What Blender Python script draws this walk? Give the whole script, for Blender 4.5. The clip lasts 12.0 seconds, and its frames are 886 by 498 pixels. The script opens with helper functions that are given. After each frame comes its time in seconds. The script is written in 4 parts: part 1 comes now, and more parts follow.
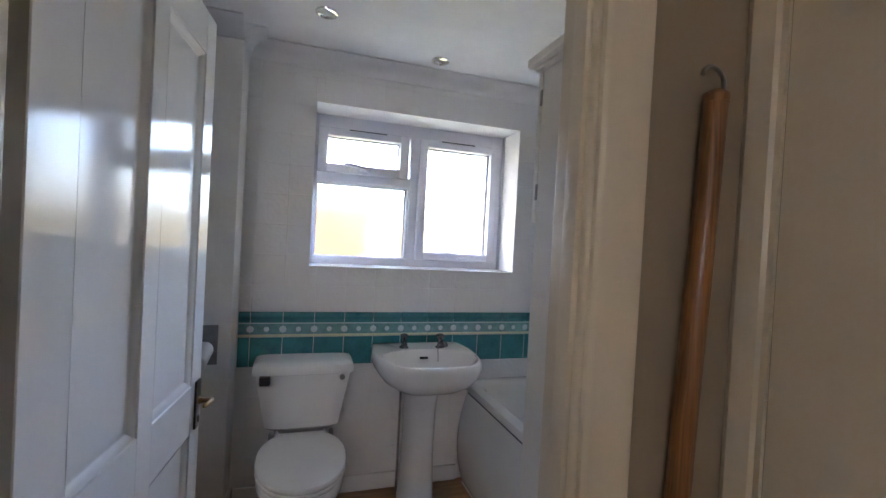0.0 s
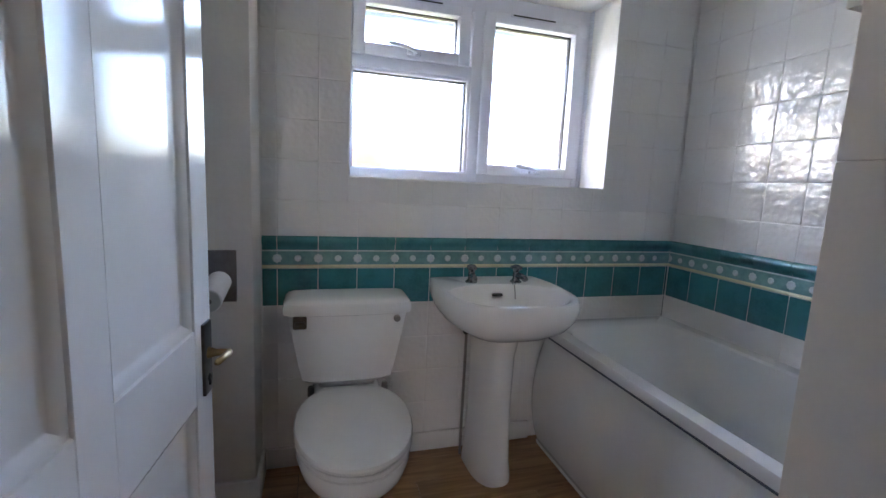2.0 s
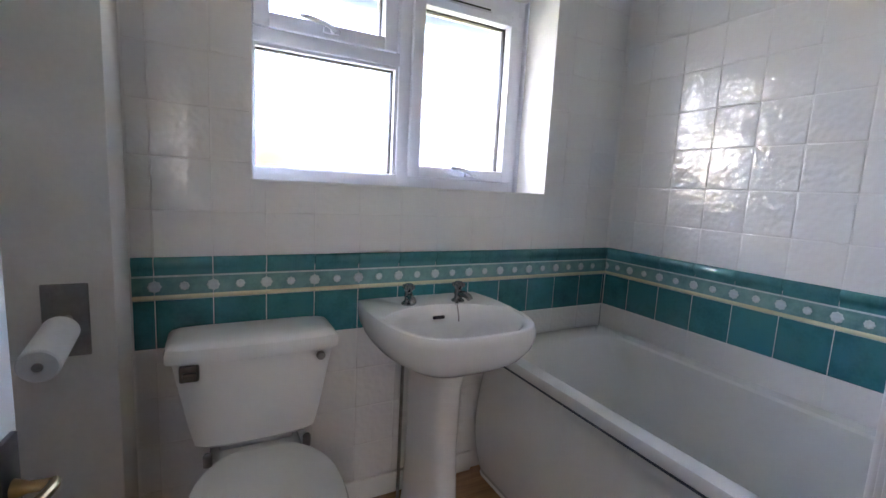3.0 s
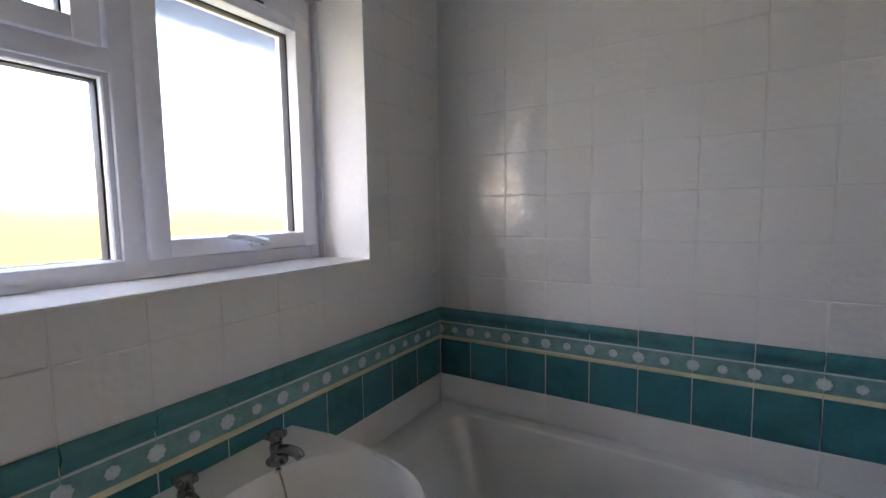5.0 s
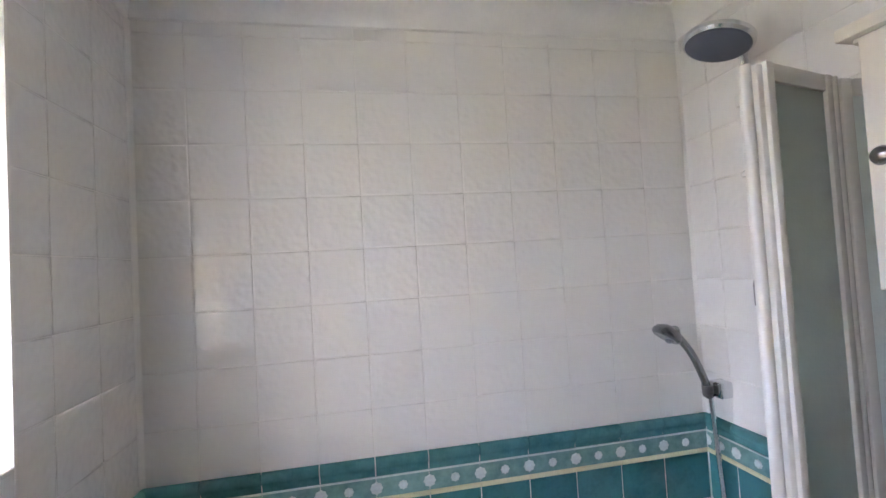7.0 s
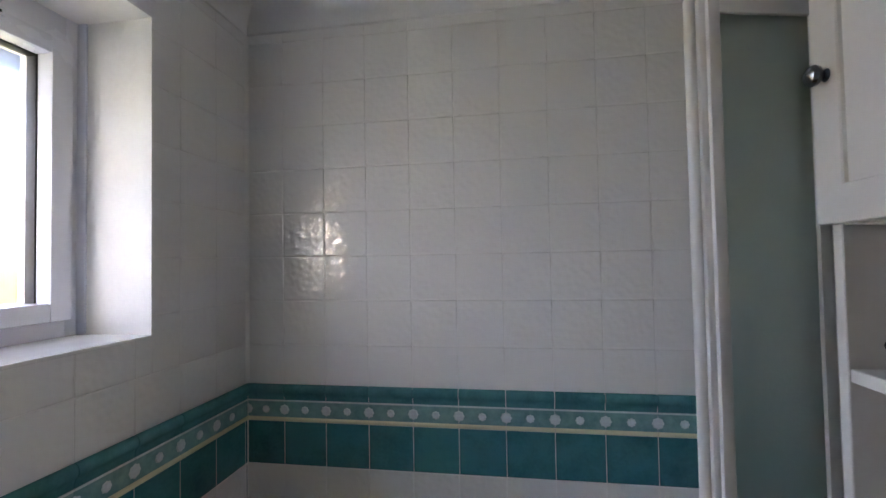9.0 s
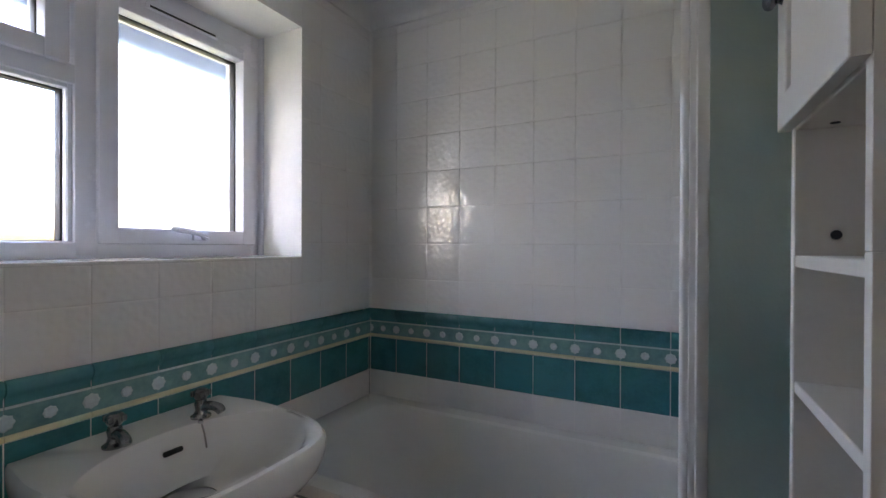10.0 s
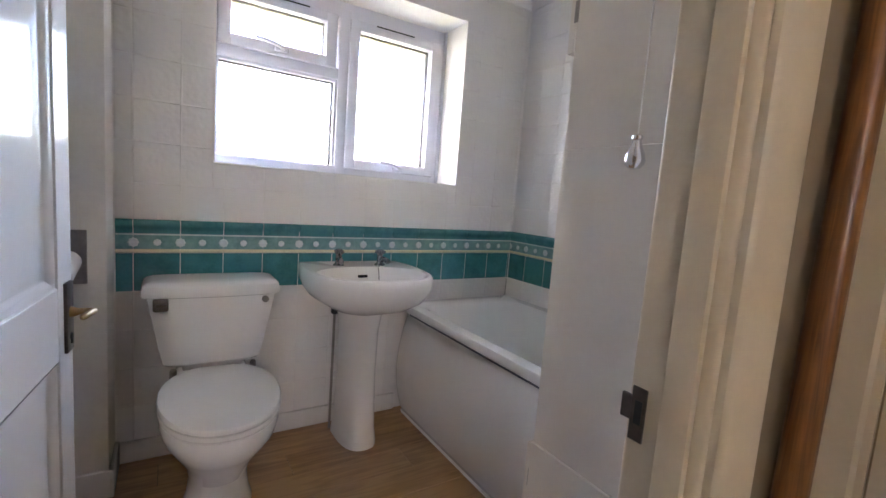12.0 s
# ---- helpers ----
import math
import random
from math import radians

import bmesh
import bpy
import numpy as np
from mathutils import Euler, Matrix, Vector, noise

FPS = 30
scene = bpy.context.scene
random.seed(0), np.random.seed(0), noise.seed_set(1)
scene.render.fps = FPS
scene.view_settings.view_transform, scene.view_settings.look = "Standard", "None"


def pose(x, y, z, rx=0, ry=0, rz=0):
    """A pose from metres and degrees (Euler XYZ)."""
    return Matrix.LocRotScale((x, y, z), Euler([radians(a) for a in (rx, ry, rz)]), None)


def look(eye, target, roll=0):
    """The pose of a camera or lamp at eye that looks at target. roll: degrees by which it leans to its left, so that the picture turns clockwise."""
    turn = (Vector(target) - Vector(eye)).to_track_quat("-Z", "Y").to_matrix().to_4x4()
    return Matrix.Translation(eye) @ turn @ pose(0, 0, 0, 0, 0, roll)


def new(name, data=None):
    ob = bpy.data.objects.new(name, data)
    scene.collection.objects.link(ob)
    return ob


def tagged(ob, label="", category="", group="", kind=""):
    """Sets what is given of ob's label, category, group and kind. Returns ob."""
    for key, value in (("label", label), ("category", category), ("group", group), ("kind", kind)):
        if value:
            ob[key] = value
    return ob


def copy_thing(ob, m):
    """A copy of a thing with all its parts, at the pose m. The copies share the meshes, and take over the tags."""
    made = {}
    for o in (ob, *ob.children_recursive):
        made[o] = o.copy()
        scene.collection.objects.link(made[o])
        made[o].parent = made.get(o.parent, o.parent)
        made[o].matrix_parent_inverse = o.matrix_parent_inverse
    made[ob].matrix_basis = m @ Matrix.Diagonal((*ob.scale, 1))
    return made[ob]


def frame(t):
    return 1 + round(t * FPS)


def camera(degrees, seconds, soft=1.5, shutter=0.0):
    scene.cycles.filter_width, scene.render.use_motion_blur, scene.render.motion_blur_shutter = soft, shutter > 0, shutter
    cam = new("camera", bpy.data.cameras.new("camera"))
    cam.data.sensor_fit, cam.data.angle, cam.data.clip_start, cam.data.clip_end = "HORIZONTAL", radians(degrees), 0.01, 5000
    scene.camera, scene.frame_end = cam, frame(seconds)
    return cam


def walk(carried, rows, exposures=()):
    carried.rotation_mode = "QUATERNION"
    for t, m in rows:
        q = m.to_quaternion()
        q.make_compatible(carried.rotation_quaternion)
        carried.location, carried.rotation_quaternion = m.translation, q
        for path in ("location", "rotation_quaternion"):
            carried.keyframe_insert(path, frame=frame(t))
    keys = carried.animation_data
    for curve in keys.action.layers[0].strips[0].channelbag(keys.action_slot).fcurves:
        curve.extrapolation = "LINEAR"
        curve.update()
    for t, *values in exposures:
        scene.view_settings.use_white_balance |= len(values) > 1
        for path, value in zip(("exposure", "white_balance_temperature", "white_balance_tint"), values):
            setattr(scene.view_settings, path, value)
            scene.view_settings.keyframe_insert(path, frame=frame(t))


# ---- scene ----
cam = camera(90.4, 12.0)
PATH = [
    (0, (-1.619, -2.347, 1.348), (-1.002, -0.445, 1.319), 3.1),
    (0.5, (-1.65, -2.289, 1.302), (-1.291, -0.325, 1.19), 3.7),
    (1, (-1.661, -2.139, 1.252), (-1.38, -0.169, 1.058), 3.8),
    (1.5, (-1.686, -1.935, 1.186), (-1.232, -0.002, 0.949), 2.4),
    (2, (-1.687, -1.774, 1.174), (-1.138, 0.128, 0.889), 2.7),
    (2.5, (-1.674, -1.613, 1.181), (-1.004, 0.249, 0.888), 3.3),
    (3, (-1.684, -1.488, 1.195), (-0.756, 0.263, 0.923), 3.0),
    (3.2, (-1.69, -1.435, 1.202), (-0.679, 0.271, 0.942), 2.7),
    (4.8, (-1.536, -0.987, 1.329), (0.079, 0.18, 1.152), -1.5),
    (5, (-1.492, -0.936, 1.342), (0.206, 0.107, 1.172), -0.9),
    (5.5, (-1.386, -0.729, 1.359), (0.564, -0.307, 1.227), -1.0),
    (6, (-1.285, -0.595, 1.41), (0.695, -0.838, 1.271), -2.0),
    (6.5, (-1.265, -0.562, 1.446), (0.694, -0.964, 1.421), -2.9),
    (6.7, (-1.27, -0.57, 1.48), (0.687, -0.979, 1.51), -3.1),
    (8.3, (-1.345, -0.709, 1.499), (0.644, -0.891, 1.604), -3.9),
    (8.5, (-1.355, -0.769, 1.459), (0.64, -0.857, 1.564), -3.3),
    (9, (-1.432, -0.929, 1.37), (0.543, -0.617, 1.428), -1.0),
    (9.5, (-1.554, -1.052, 1.294), (0.342, -0.416, 1.325), -0.8),
    (10, (-1.611, -1.197, 1.23), (0.167, -0.28, 1.221), 0.2),
    (10.5, (-1.653, -1.404, 1.136), (-0.115, -0.126, 1.11), 3.5),
    (11, (-1.705, -1.602, 1.115), (-0.346, -0.134, 1.026), 3.4),
    (11.5, (-1.708, -1.782, 1.099), (-0.441, -0.245, 0.945), 4.7),
    (12, (-1.72, -1.996, 1.113), (-0.664, -0.312, 0.89), 4.3),
]
EXPOSURES = [
    (0.0, 6.3, 6280, 21), (0.5, 6.5, 6220, 21), (1.0, 6.8, 6150, 21), (1.5, 6.75, 6150, 21), (2.0, 6.4, 6250, 20), (2.5, 6.3, 6300, 20), (3.0, 6.52, 6450, 21), (5.0, 5.75, 6880, 22),
    (5.5, 5.8, 6920, 22), (6.0, 6.75, 6950, 23), (6.5, 6.82, 7100, 24), (8.5, 6.2, 6880, 20), (9.0, 5.88, 6800, 21), (9.5, 5.52, 6760, 20), (10.0, 5.75, 6750, 20),
    (10.5, 5.85, 6600, 21), (11.0, 6.4, 6750, 23), (11.5, 6.9, 6800, 23), (12.0, 6.97, 6850, 24)]
walk(cam, [(t, look(eye, target, roll)) for t, eye, target, roll in PATH], EXPOSURES)



# ---- world, sun, exposure ----
wd = bpy.data.worlds.new("world")
scene.world = wd
wd.use_nodes = True
wn, wl = wd.node_tree.nodes, wd.node_tree.links
sky = wn.new("ShaderNodeTexSky")
sky.sky_type, sky.sun_disc = "NISHITA", False
sky.dust_density = 4.0
sky.sun_elevation, sky.sun_rotation = radians(38), radians(270)
wl.new(sky.outputs[0], wn["Background"].inputs[0])
wn["Background"].inputs[1].default_value = 0.15

sun = new("sun", bpy.data.lights.new("sun", "SUN"))
sun.data.energy, sun.data.angle, sun.data.color = 2.0, radians(0.5), (1.0, 0.93, 0.83)
sun.matrix_world = look((-10.0, 0.0, 7.8), (0, 0, 0))


# ---- materials ----
def mat(name, base, rough=0.5, metal=0.0, var=0.06, scale=6.0, fine=90.0, bump=0.05, bump_scale=60.0, bump_detail=3.0, depth=0.002, coat=0.0, ramp=None, each=0.0, **extra):
    """A surface with uneven colour at two scales, uneven gloss and fine relief."""
    m = bpy.data.materials.new(name)
    m.use_nodes = True
    n, l = m.node_tree.nodes, m.node_tree.links
    b = n["Principled BSDF"]
    co = n.new("ShaderNodeTexCoord")
    where = co.outputs["Object"]
    if each:
        own, shift = n.new("ShaderNodeObjectInfo"), n.new("ShaderNodeVectorMath")
        shift.operation, shift.inputs[1].default_value = "MULTIPLY_ADD", (13, 7, 11)
        l.new(own.outputs["Random"], shift.inputs[0])
        l.new(co.outputs["Object"], shift.inputs[2])
        where = shift.outputs[0]
    big, small = n.new("ShaderNodeTexNoise"), n.new("ShaderNodeTexNoise")
    for tx, sc in ((big, scale), (small, fine)):
        tx.inputs["Scale"].default_value = sc
        tx.inputs["Detail"].default_value = 5
        l.new(where, tx.inputs["Vector"])
    add = n.new("ShaderNodeMath")
    add.operation = "MULTIPLY_ADD"
    add.inputs[1].default_value = 0.4
    l.new(small.outputs["Fac"], add.inputs[0])
    l.new(big.outputs["Fac"], add.inputs[2])
    value = add.outputs[0]
    if each:
        info, rnd = n.new("ShaderNodeObjectInfo"), n.new("ShaderNodeMath")
        rnd.operation, rnd.inputs[1].default_value = "MULTIPLY_ADD", each
        l.new(info.outputs["Random"], rnd.inputs[0])
        l.new(value, rnd.inputs[2])
        value = rnd.outputs[0]
    cr = n.new("ShaderNodeValToRGB")
    cr.color_ramp.elements[0].position, cr.color_ramp.elements[1].position = 0.4, 1.0 + each
    dark, light = ramp or ([c * (1 - var) for c in base], [min(1, c * (1 + var)) for c in base])
    cr.color_ramp.elements[0].color, cr.color_ramp.elements[1].color = (*dark, 1), (*light, 1)
    l.new(value, cr.inputs[0])
    l.new(cr.outputs[0], b.inputs["Base Color"])
    rr = n.new("ShaderNodeMapRange")
    rr.inputs[3].default_value, rr.inputs[4].default_value = rough * 0.8, min(1, rough * 1.25)
    l.new(big.outputs["Fac"], rr.inputs[0])
    l.new(rr.outputs[0], b.inputs["Roughness"])
    b.inputs["Metallic"].default_value = metal
    b.inputs["Coat Weight"].default_value = coat
    for key, v in extra.items():
        b.inputs[key].default_value = v
    if bump:
        tb, bp = n.new("ShaderNodeTexNoise"), n.new("ShaderNodeBump")
        tb.inputs["Scale"].default_value, tb.inputs["Detail"].default_value = bump_scale, bump_detail
        l.new(where, tb.inputs["Vector"])
        l.new(tb.outputs["Fac"], bp.inputs["Height"])
        bp.inputs["Strength"].default_value, bp.inputs["Distance"].default_value = bump, depth
        l.new(bp.outputs[0], b.inputs["Normal"])
    return m


def wood(name, dark, light, rough, along=1, stretch=14.0, each=0.5):
    """Wood with the grain along one axis (0, 1 or 2)."""
    m = bpy.data.materials.new(name)
    m.use_nodes = True
    n, l = m.node_tree.nodes, m.node_tree.links
    b = n["Principled BSDF"]
    co, mp, tx, t2 = (n.new("ShaderNode" + k) for k in ("TexCoord", "Mapping", "TexNoise", "TexNoise"))
    sc = [stretch] * 3
    sc[along] = 1.2
    mp.inputs["Scale"].default_value = sc
    info, off = n.new("ShaderNodeObjectInfo"), n.new("ShaderNodeVectorMath")
    off.operation = "MULTIPLY_ADD"
    off.inputs[1].default_value = (7, 7, 7)
    l.new(info.outputs["Random"], off.inputs[0])
    l.new(co.outputs["Object"], off.inputs[2])
    l.new(off.outputs[0], mp.inputs[0])
    l.new(mp.outputs[0], tx.inputs["Vector"])
    l.new(co.outputs["Object"], t2.inputs["Vector"])
    tx.inputs["Scale"].default_value, tx.inputs["Detail"].default_value, tx.inputs["Distortion"].default_value = 3, 8, 1.2
    t2.inputs["Scale"].default_value = 3.5
    mx = n.new("ShaderNodeMath")
    mx.operation, mx.inputs[1].default_value = "MULTIPLY_ADD", 0.5
    l.new(t2.outputs["Fac"], mx.inputs[0])
    l.new(tx.outputs["Fac"], mx.inputs[2])
    m2 = n.new("ShaderNodeMath")
    m2.operation, m2.inputs[1].default_value = "MULTIPLY_ADD", each
    l.new(info.outputs["Random"], m2.inputs[0])
    l.new(mx.outputs[0], m2.inputs[2])
    cr = n.new("ShaderNodeValToRGB")
    cr.color_ramp.elements[0].position, cr.color_ramp.elements[1].position = 0.5, 0.95 + each
    cr.color_ramp.elements[0].color, cr.color_ramp.elements[1].color = (*dark, 1), (*light, 1)
    l.new(m2.outputs[0], cr.inputs[0])
    l.new(cr.outputs[0], b.inputs["Base Color"])
    b.inputs["Roughness"].default_value = rough
    bp = n.new("ShaderNodeBump")
    bp.inputs["Strength"].default_value, bp.inputs["Distance"].default_value = 0.15, 0.001
    l.new(tx.outputs["Fac"], bp.inputs["Height"])
    l.new(bp.outputs[0], b.inputs["Normal"])
    return m


M_WALL = mat("wall paint", (0.85, 0.83, 0.79), 0.7, bump=0.2, bump_scale=140, depth=0.001)
# Cream hall walls: the hall's low light is darkened into this colour.
M_HALL_DIM = mat("hall paint darkened for dim light", (0.29, 0.225, 0.15), 0.7, bump=0.2, bump_scale=140, depth=0.001)
M_CEIL = mat("ceiling paint", (0.87, 0.86, 0.84), 0.8, bump=0.15, bump_scale=120, depth=0.001)
M_GROUT = mat("grout", (0.87, 0.85, 0.82), 0.8, var=0.04, bump=0.2, bump_scale=300, depth=0.0005)
M_TILE = mat("white glaze", (0.87, 0.855, 0.83), 0.02, var=0.012, each=0.03, bump=1.0, bump_scale=54, bump_detail=0.5, depth=0.0018, **{"Specular IOR Level": 0.5})
M_TEAL = mat("teal glaze", (0.03, 0.18, 0.2), 0.1, ramp=((0.019, 0.118, 0.135), (0.052, 0.225, 0.245)), scale=14, each=0.35, bump=0.4, bump_scale=30, depth=0.003)
M_DADO = mat("teal rail glaze", (0.04, 0.22, 0.23), 0.08, ramp=((0.028, 0.15, 0.165), (0.08, 0.27, 0.28)), scale=20, each=0.3, bump=0.2, bump_scale=30)
M_BORDER = mat("sea green glaze", (0.18, 0.36, 0.35), 0.12, ramp=((0.10, 0.25, 0.25), (0.24, 0.43, 0.42)), scale=30, each=0.2, bump=0.2, bump_scale=40)
M_CREAM = mat("cream glaze", (0.74, 0.74, 0.50), 0.15, scale=30)
M_PALE = mat("pale flower glaze", (0.62, 0.74, 0.73), 0.15, scale=80, var=0.12)
M_GLOSS = mat("white gloss paint", (0.83, 0.82, 0.79), 0.11, var=0.02, bump=0.2, bump_scale=14, bump_detail=1.0, depth=0.002, **{"Specular IOR Level": 0.2})
M_TRIM = mat("cream gloss paint", (0.62, 0.53, 0.385), 0.38, var=0.05, bump=0.3, bump_scale=30, depth=0.003)
# White plastic; the bluish cast of its shaded side is put into the colour.
M_UPVC = mat("white plastic with blue shade", (0.76, 0.77, 0.83), 0.25, var=0.02, bump=0)
M_ENAMEL = mat("warm white enamel", (0.8, 0.775, 0.735), 0.3, var=0.04, scale=9, bump=0.05)
M_CERAMIC = mat("white ceramic", (0.84, 0.83, 0.81), 0.06, var=0.02, bump=0.03, bump_scale=12)
M_SEAT = mat("white seat plastic", (0.78, 0.77, 0.74), 0.18, var=0.03, bump=0.05)
M_ACRYLIC = mat("white acrylic", (0.87, 0.865, 0.84), 0.12, var=0.03, bump=0.04, bump_scale=10)
M_CABINET = mat("off-white cabinet paint", (0.76, 0.715, 0.64), 0.4, var=0.04, bump=0.15, bump_scale=90, depth=0.001)
M_CHROME = mat("chrome", (0.75, 0.76, 0.78), 0.12, metal=1.0, var=0.05, bump=0)
M_SATIN = mat("satin grey chrome", (0.27, 0.275, 0.29), 0.25, metal=1.0, var=0.1, bump=0)
M_DARKCHROME = mat("tarnished metal", (0.32, 0.3, 0.28), 0.3, metal=1.0, var=0.2, scale=30, bump=0.1)
M_BRONZE = mat("dark bronze", (0.12, 0.10, 0.085), 0.35, metal=1.0, var=0.25, scale=50, bump=0.1)
M_BRASS = mat("worn brass", (0.34, 0.23, 0.11), 0.32, metal=1.0, var=0.2, scale=40, bump=0.05)
M_BLACK = mat("black rubber", (0.015, 0.015, 0.016), 0.6, bump=0.05)
M_GREY = mat("grey plastic and rim shade", (0.09, 0.1, 0.13), 0.45, bump=0.3, bump_scale=400)
M_PAPER = mat("tissue paper", (0.8, 0.79, 0.77), 0.95, bump=0.3, bump_scale=250)
M_VINYL = wood("wood vinyl", (0.24, 0.125, 0.062), (0.5, 0.3, 0.155), 0.4, along=0, each=0.25)
M_POLE = wood("varnished pole", (0.09, 0.036, 0.01), (0.29, 0.125, 0.038), 0.35, along=2, stretch=40, each=0.0)
M_CARPET = mat("carpet", (0.3, 0.24, 0.18), 0.95, var=0.2, bump=0.6, bump_scale=500)
M_GRASS = mat("grass", (0.1, 0.105, 0.045), 0.9, var=0.4, scale=0.4)
M_FENCE = mat("sunlit brick", (0.16, 0.07, 0.02), 0.8, var=0.25, scale=2)
M_HEDGE = mat("hedge leaves", (0.2, 0.15, 0.045), 0.8, var=0.5, scale=3)
M_BOUNCE = mat("cream bounce wall", (0.6, 0.55, 0.47), 0.9, var=0.1, bump=0.3, bump_scale=40)
# Pale soffit; the blue of its shaded underside is put into the colour.
M_SOFFIT = mat("soffit board with blue shade", (0.2, 0.24, 0.34), 0.5)
M_FROST = mat("frosted glass", (0.5, 0.52, 0.55), 0.13, var=0.0, bump=0.2, bump_scale=160, depth=0.001, **{"Transmission Weight": 1.0, "IOR": 1.45})
M_SCREEN = mat("obscured screen glass", (0.72, 0.80, 0.76), 0.42, var=0.03, bump=0.4, bump_scale=180, depth=0.001, **{"Transmission Weight": 0.85, "IOR": 1.3})


# ---- mesh helpers ----
def finish(bm, angle=32):
    for f in bm.faces:
        f.smooth = True
    for e in bm.edges:
        if len(e.link_faces) == 2 and e.calc_face_angle(0) > radians(angle):
            e.smooth = False


def part(name, bm, material, parent=None, label="", at=None):
    """Links a bmesh as one mesh object, under a thing or a part."""
    finish(bm)
    me = bpy.data.meshes.new(name)
    bm.to_mesh(me)
    bm.free()
    for k in material if isinstance(material, (list, tuple)) else [material]:
        me.materials.append(k)
    ob = new(name, me)
    if at is not None:
        ob.matrix_world = at
    if parent is not None:
        ob.parent = parent
    if label:
        tagged(ob, label)
    return ob


def thing(name, label, category, kind="", group="", at=None):
    ob = new(name)
    ob.empty_display_size = 0.05
    if at is not None:
        ob.matrix_world = at
    return tagged(ob, label, category, group, kind)


def bx(a, b, bevel=0.0, seg=2, bm=None):
    bm = bm or bmesh.new()
    r = bmesh.ops.create_cube(bm, size=1)
    vs = r["verts"]
    for v in vs:
        v.co = [(a[i] + b[i]) / 2 + v.co[i] * (b[i] - a[i]) for i in range(3)]
    if bevel:
        es = list({e for v in vs for e in v.link_edges})
        bmesh.ops.bevel(bm, geom=es, offset=bevel, segments=seg, affect="EDGES", profile=0.5)
    return bm


def loft(rings, cap0=True, cap1=True, bm=None, closed=True):
    bm = bm or bmesh.new()
    rows = [[bm.verts.new(p) for p in ring] for ring in rings]
    n = len(rows[0])
    for a, b in zip(rows, rows[1:]):
        for i in range(n if closed else n - 1):
            j = (i + 1) % n
            bm.faces.new((a[i], a[j], b[j], b[i]))
    if cap0:
        bm.faces.new(list(reversed(rows[0])))
    if cap1:
        bm.faces.new(rows[-1])
    bmesh.ops.recalc_face_normals(bm, faces=bm.faces)
    return bm


def lathe(profile, centre=(0, 0, 0), axis="z", n=24, bm=None):
    """Turns (radius, height) pairs round an axis through centre."""
    rings = []
    for r, h in profile:
        ring = []
        for i in range(n):
            a = 2 * math.pi * i / n
            c, s = r * math.cos(a), r * math.sin(a)
            p = {"z": (c, s, h), "y": (c, h, s), "x": (h, c, s)}[axis]
            ring.append([p[k] + centre[k] for k in range(3)])
        rings.append(ring)
    return loft(rings, bm=bm)


def tube(pts, r, n=10, bm=None, caps=True):
    pts = [Vector(p) for p in pts]
    rr = r if isinstance(r, (list, tuple)) else [r] * len(pts)
    rings, side = [], None
    for i, p in enumerate(pts):
        d = (pts[min(i + 1, len(pts) - 1)] - pts[max(i - 1, 0)]).normalized()
        if side is None:
            side = d.orthogonal().normalized()
        side = (side - d * side.dot(d)).normalized()
        up = d.cross(side)
        rings.append([p + rr[i] * (math.cos(2 * math.pi * k / n) * side + math.sin(2 * math.pi * k / n) * up) for k in range(n)])
    return loft(rings, caps, caps, bm=bm)


def curve(ctrl, n=8):
    """Points of a smooth curve through the control points."""
    c = [Vector(p) for p in ctrl]
    c = [2 * c[0] - c[1]] + c + [2 * c[-1] - c[-2]]
    out = []
    for i in range(1, len(c) - 2):
        for k in range(n):
            t = k / n
            p0, p1, p2, p3 = c[i - 1:i + 3]
            out.append(0.5 * ((2 * p1) + (p2 - p0) * t + (2 * p0 - 5 * p1 + 4 * p2 - p3) * t * t + (3 * p1 - p0 - 3 * p2 + p3) * t ** 3))
    return out + [c[-2]]


def rrect(x0, x1, y0, y1, r, z, k=6):
    """A rounded rectangle as a ring of points at height z."""
    out = []
    for cx, cy, a0 in ((x1 - r, y1 - r, 0), (x0 + r, y1 - r, 90), (x0 + r, y0 + r, 180), (x1 - r, y0 + r, 270)):
        for i in range(k + 1):
            a = radians(a0 + 90 * i / k)
            out.append((cx + r * math.cos(a), cy + r * math.sin(a), z))
    return out


def boxes(list_of):
    bm = bmesh.new()
    for a, b in list_of:
        bx(a, b, bm=bm)
    return bm


# ---- structure ----
ZC = 2.27                       # ceiling
RX0, RX1, RZ0, RZ1 = -1.574, -0.416, 1.19, 2.033   # window opening
DX0, DX1, DZ = -1.975, -1.19, 1.995                # door opening
Y_END, Y_HALL = -1.665, -1.755
HX = -0.872                     # hall side wall

floor = tagged(part("floor", bx((-2.25, Y_END, -0.12), (0.15, 0.1, -0.004)), M_BLACK), "brown wood-effect vinyl plank floor", "floor", kind="structure")
hall_floor = tagged(part("hall_floor", bx((-3.2, -4.0, -0.12), (-0.7, Y_END - 0.001, -0.002)), M_CARPET), "plain carpeted hallway floor", "floor", kind="structure")
ceiling = tagged(part("ceiling", bx((-3.3, -4.1, ZC), (0.3, 0.36, ZC + 0.15)), M_CEIL), "white painted ceiling with coving", "ceiling", kind="structure")
wall_window = tagged(part("wall_window", boxes([
    ((-2.25, 0.0026, -0.12), (0.3, 0.36, RZ0)), ((-2.25, 0.0026, RZ0), (RX0, 0.36, RZ1)),
    ((RX1, 0.0026, RZ0), (0.3, 0.36, RZ1)), ((-2.25, 0.0026, RZ1), (0.3, 0.36, ZC))]), M_GROUT),
    "white tiled wall with teal tile band around the window", "wall", kind="structure")
wall_east = tagged(part("wall_east", bx((0.0026, -2.0, -0.12), (0.3, 0.0026, ZC)), M_GROUT), "white tiled wall above the bath with teal band", "wall", kind="structure")
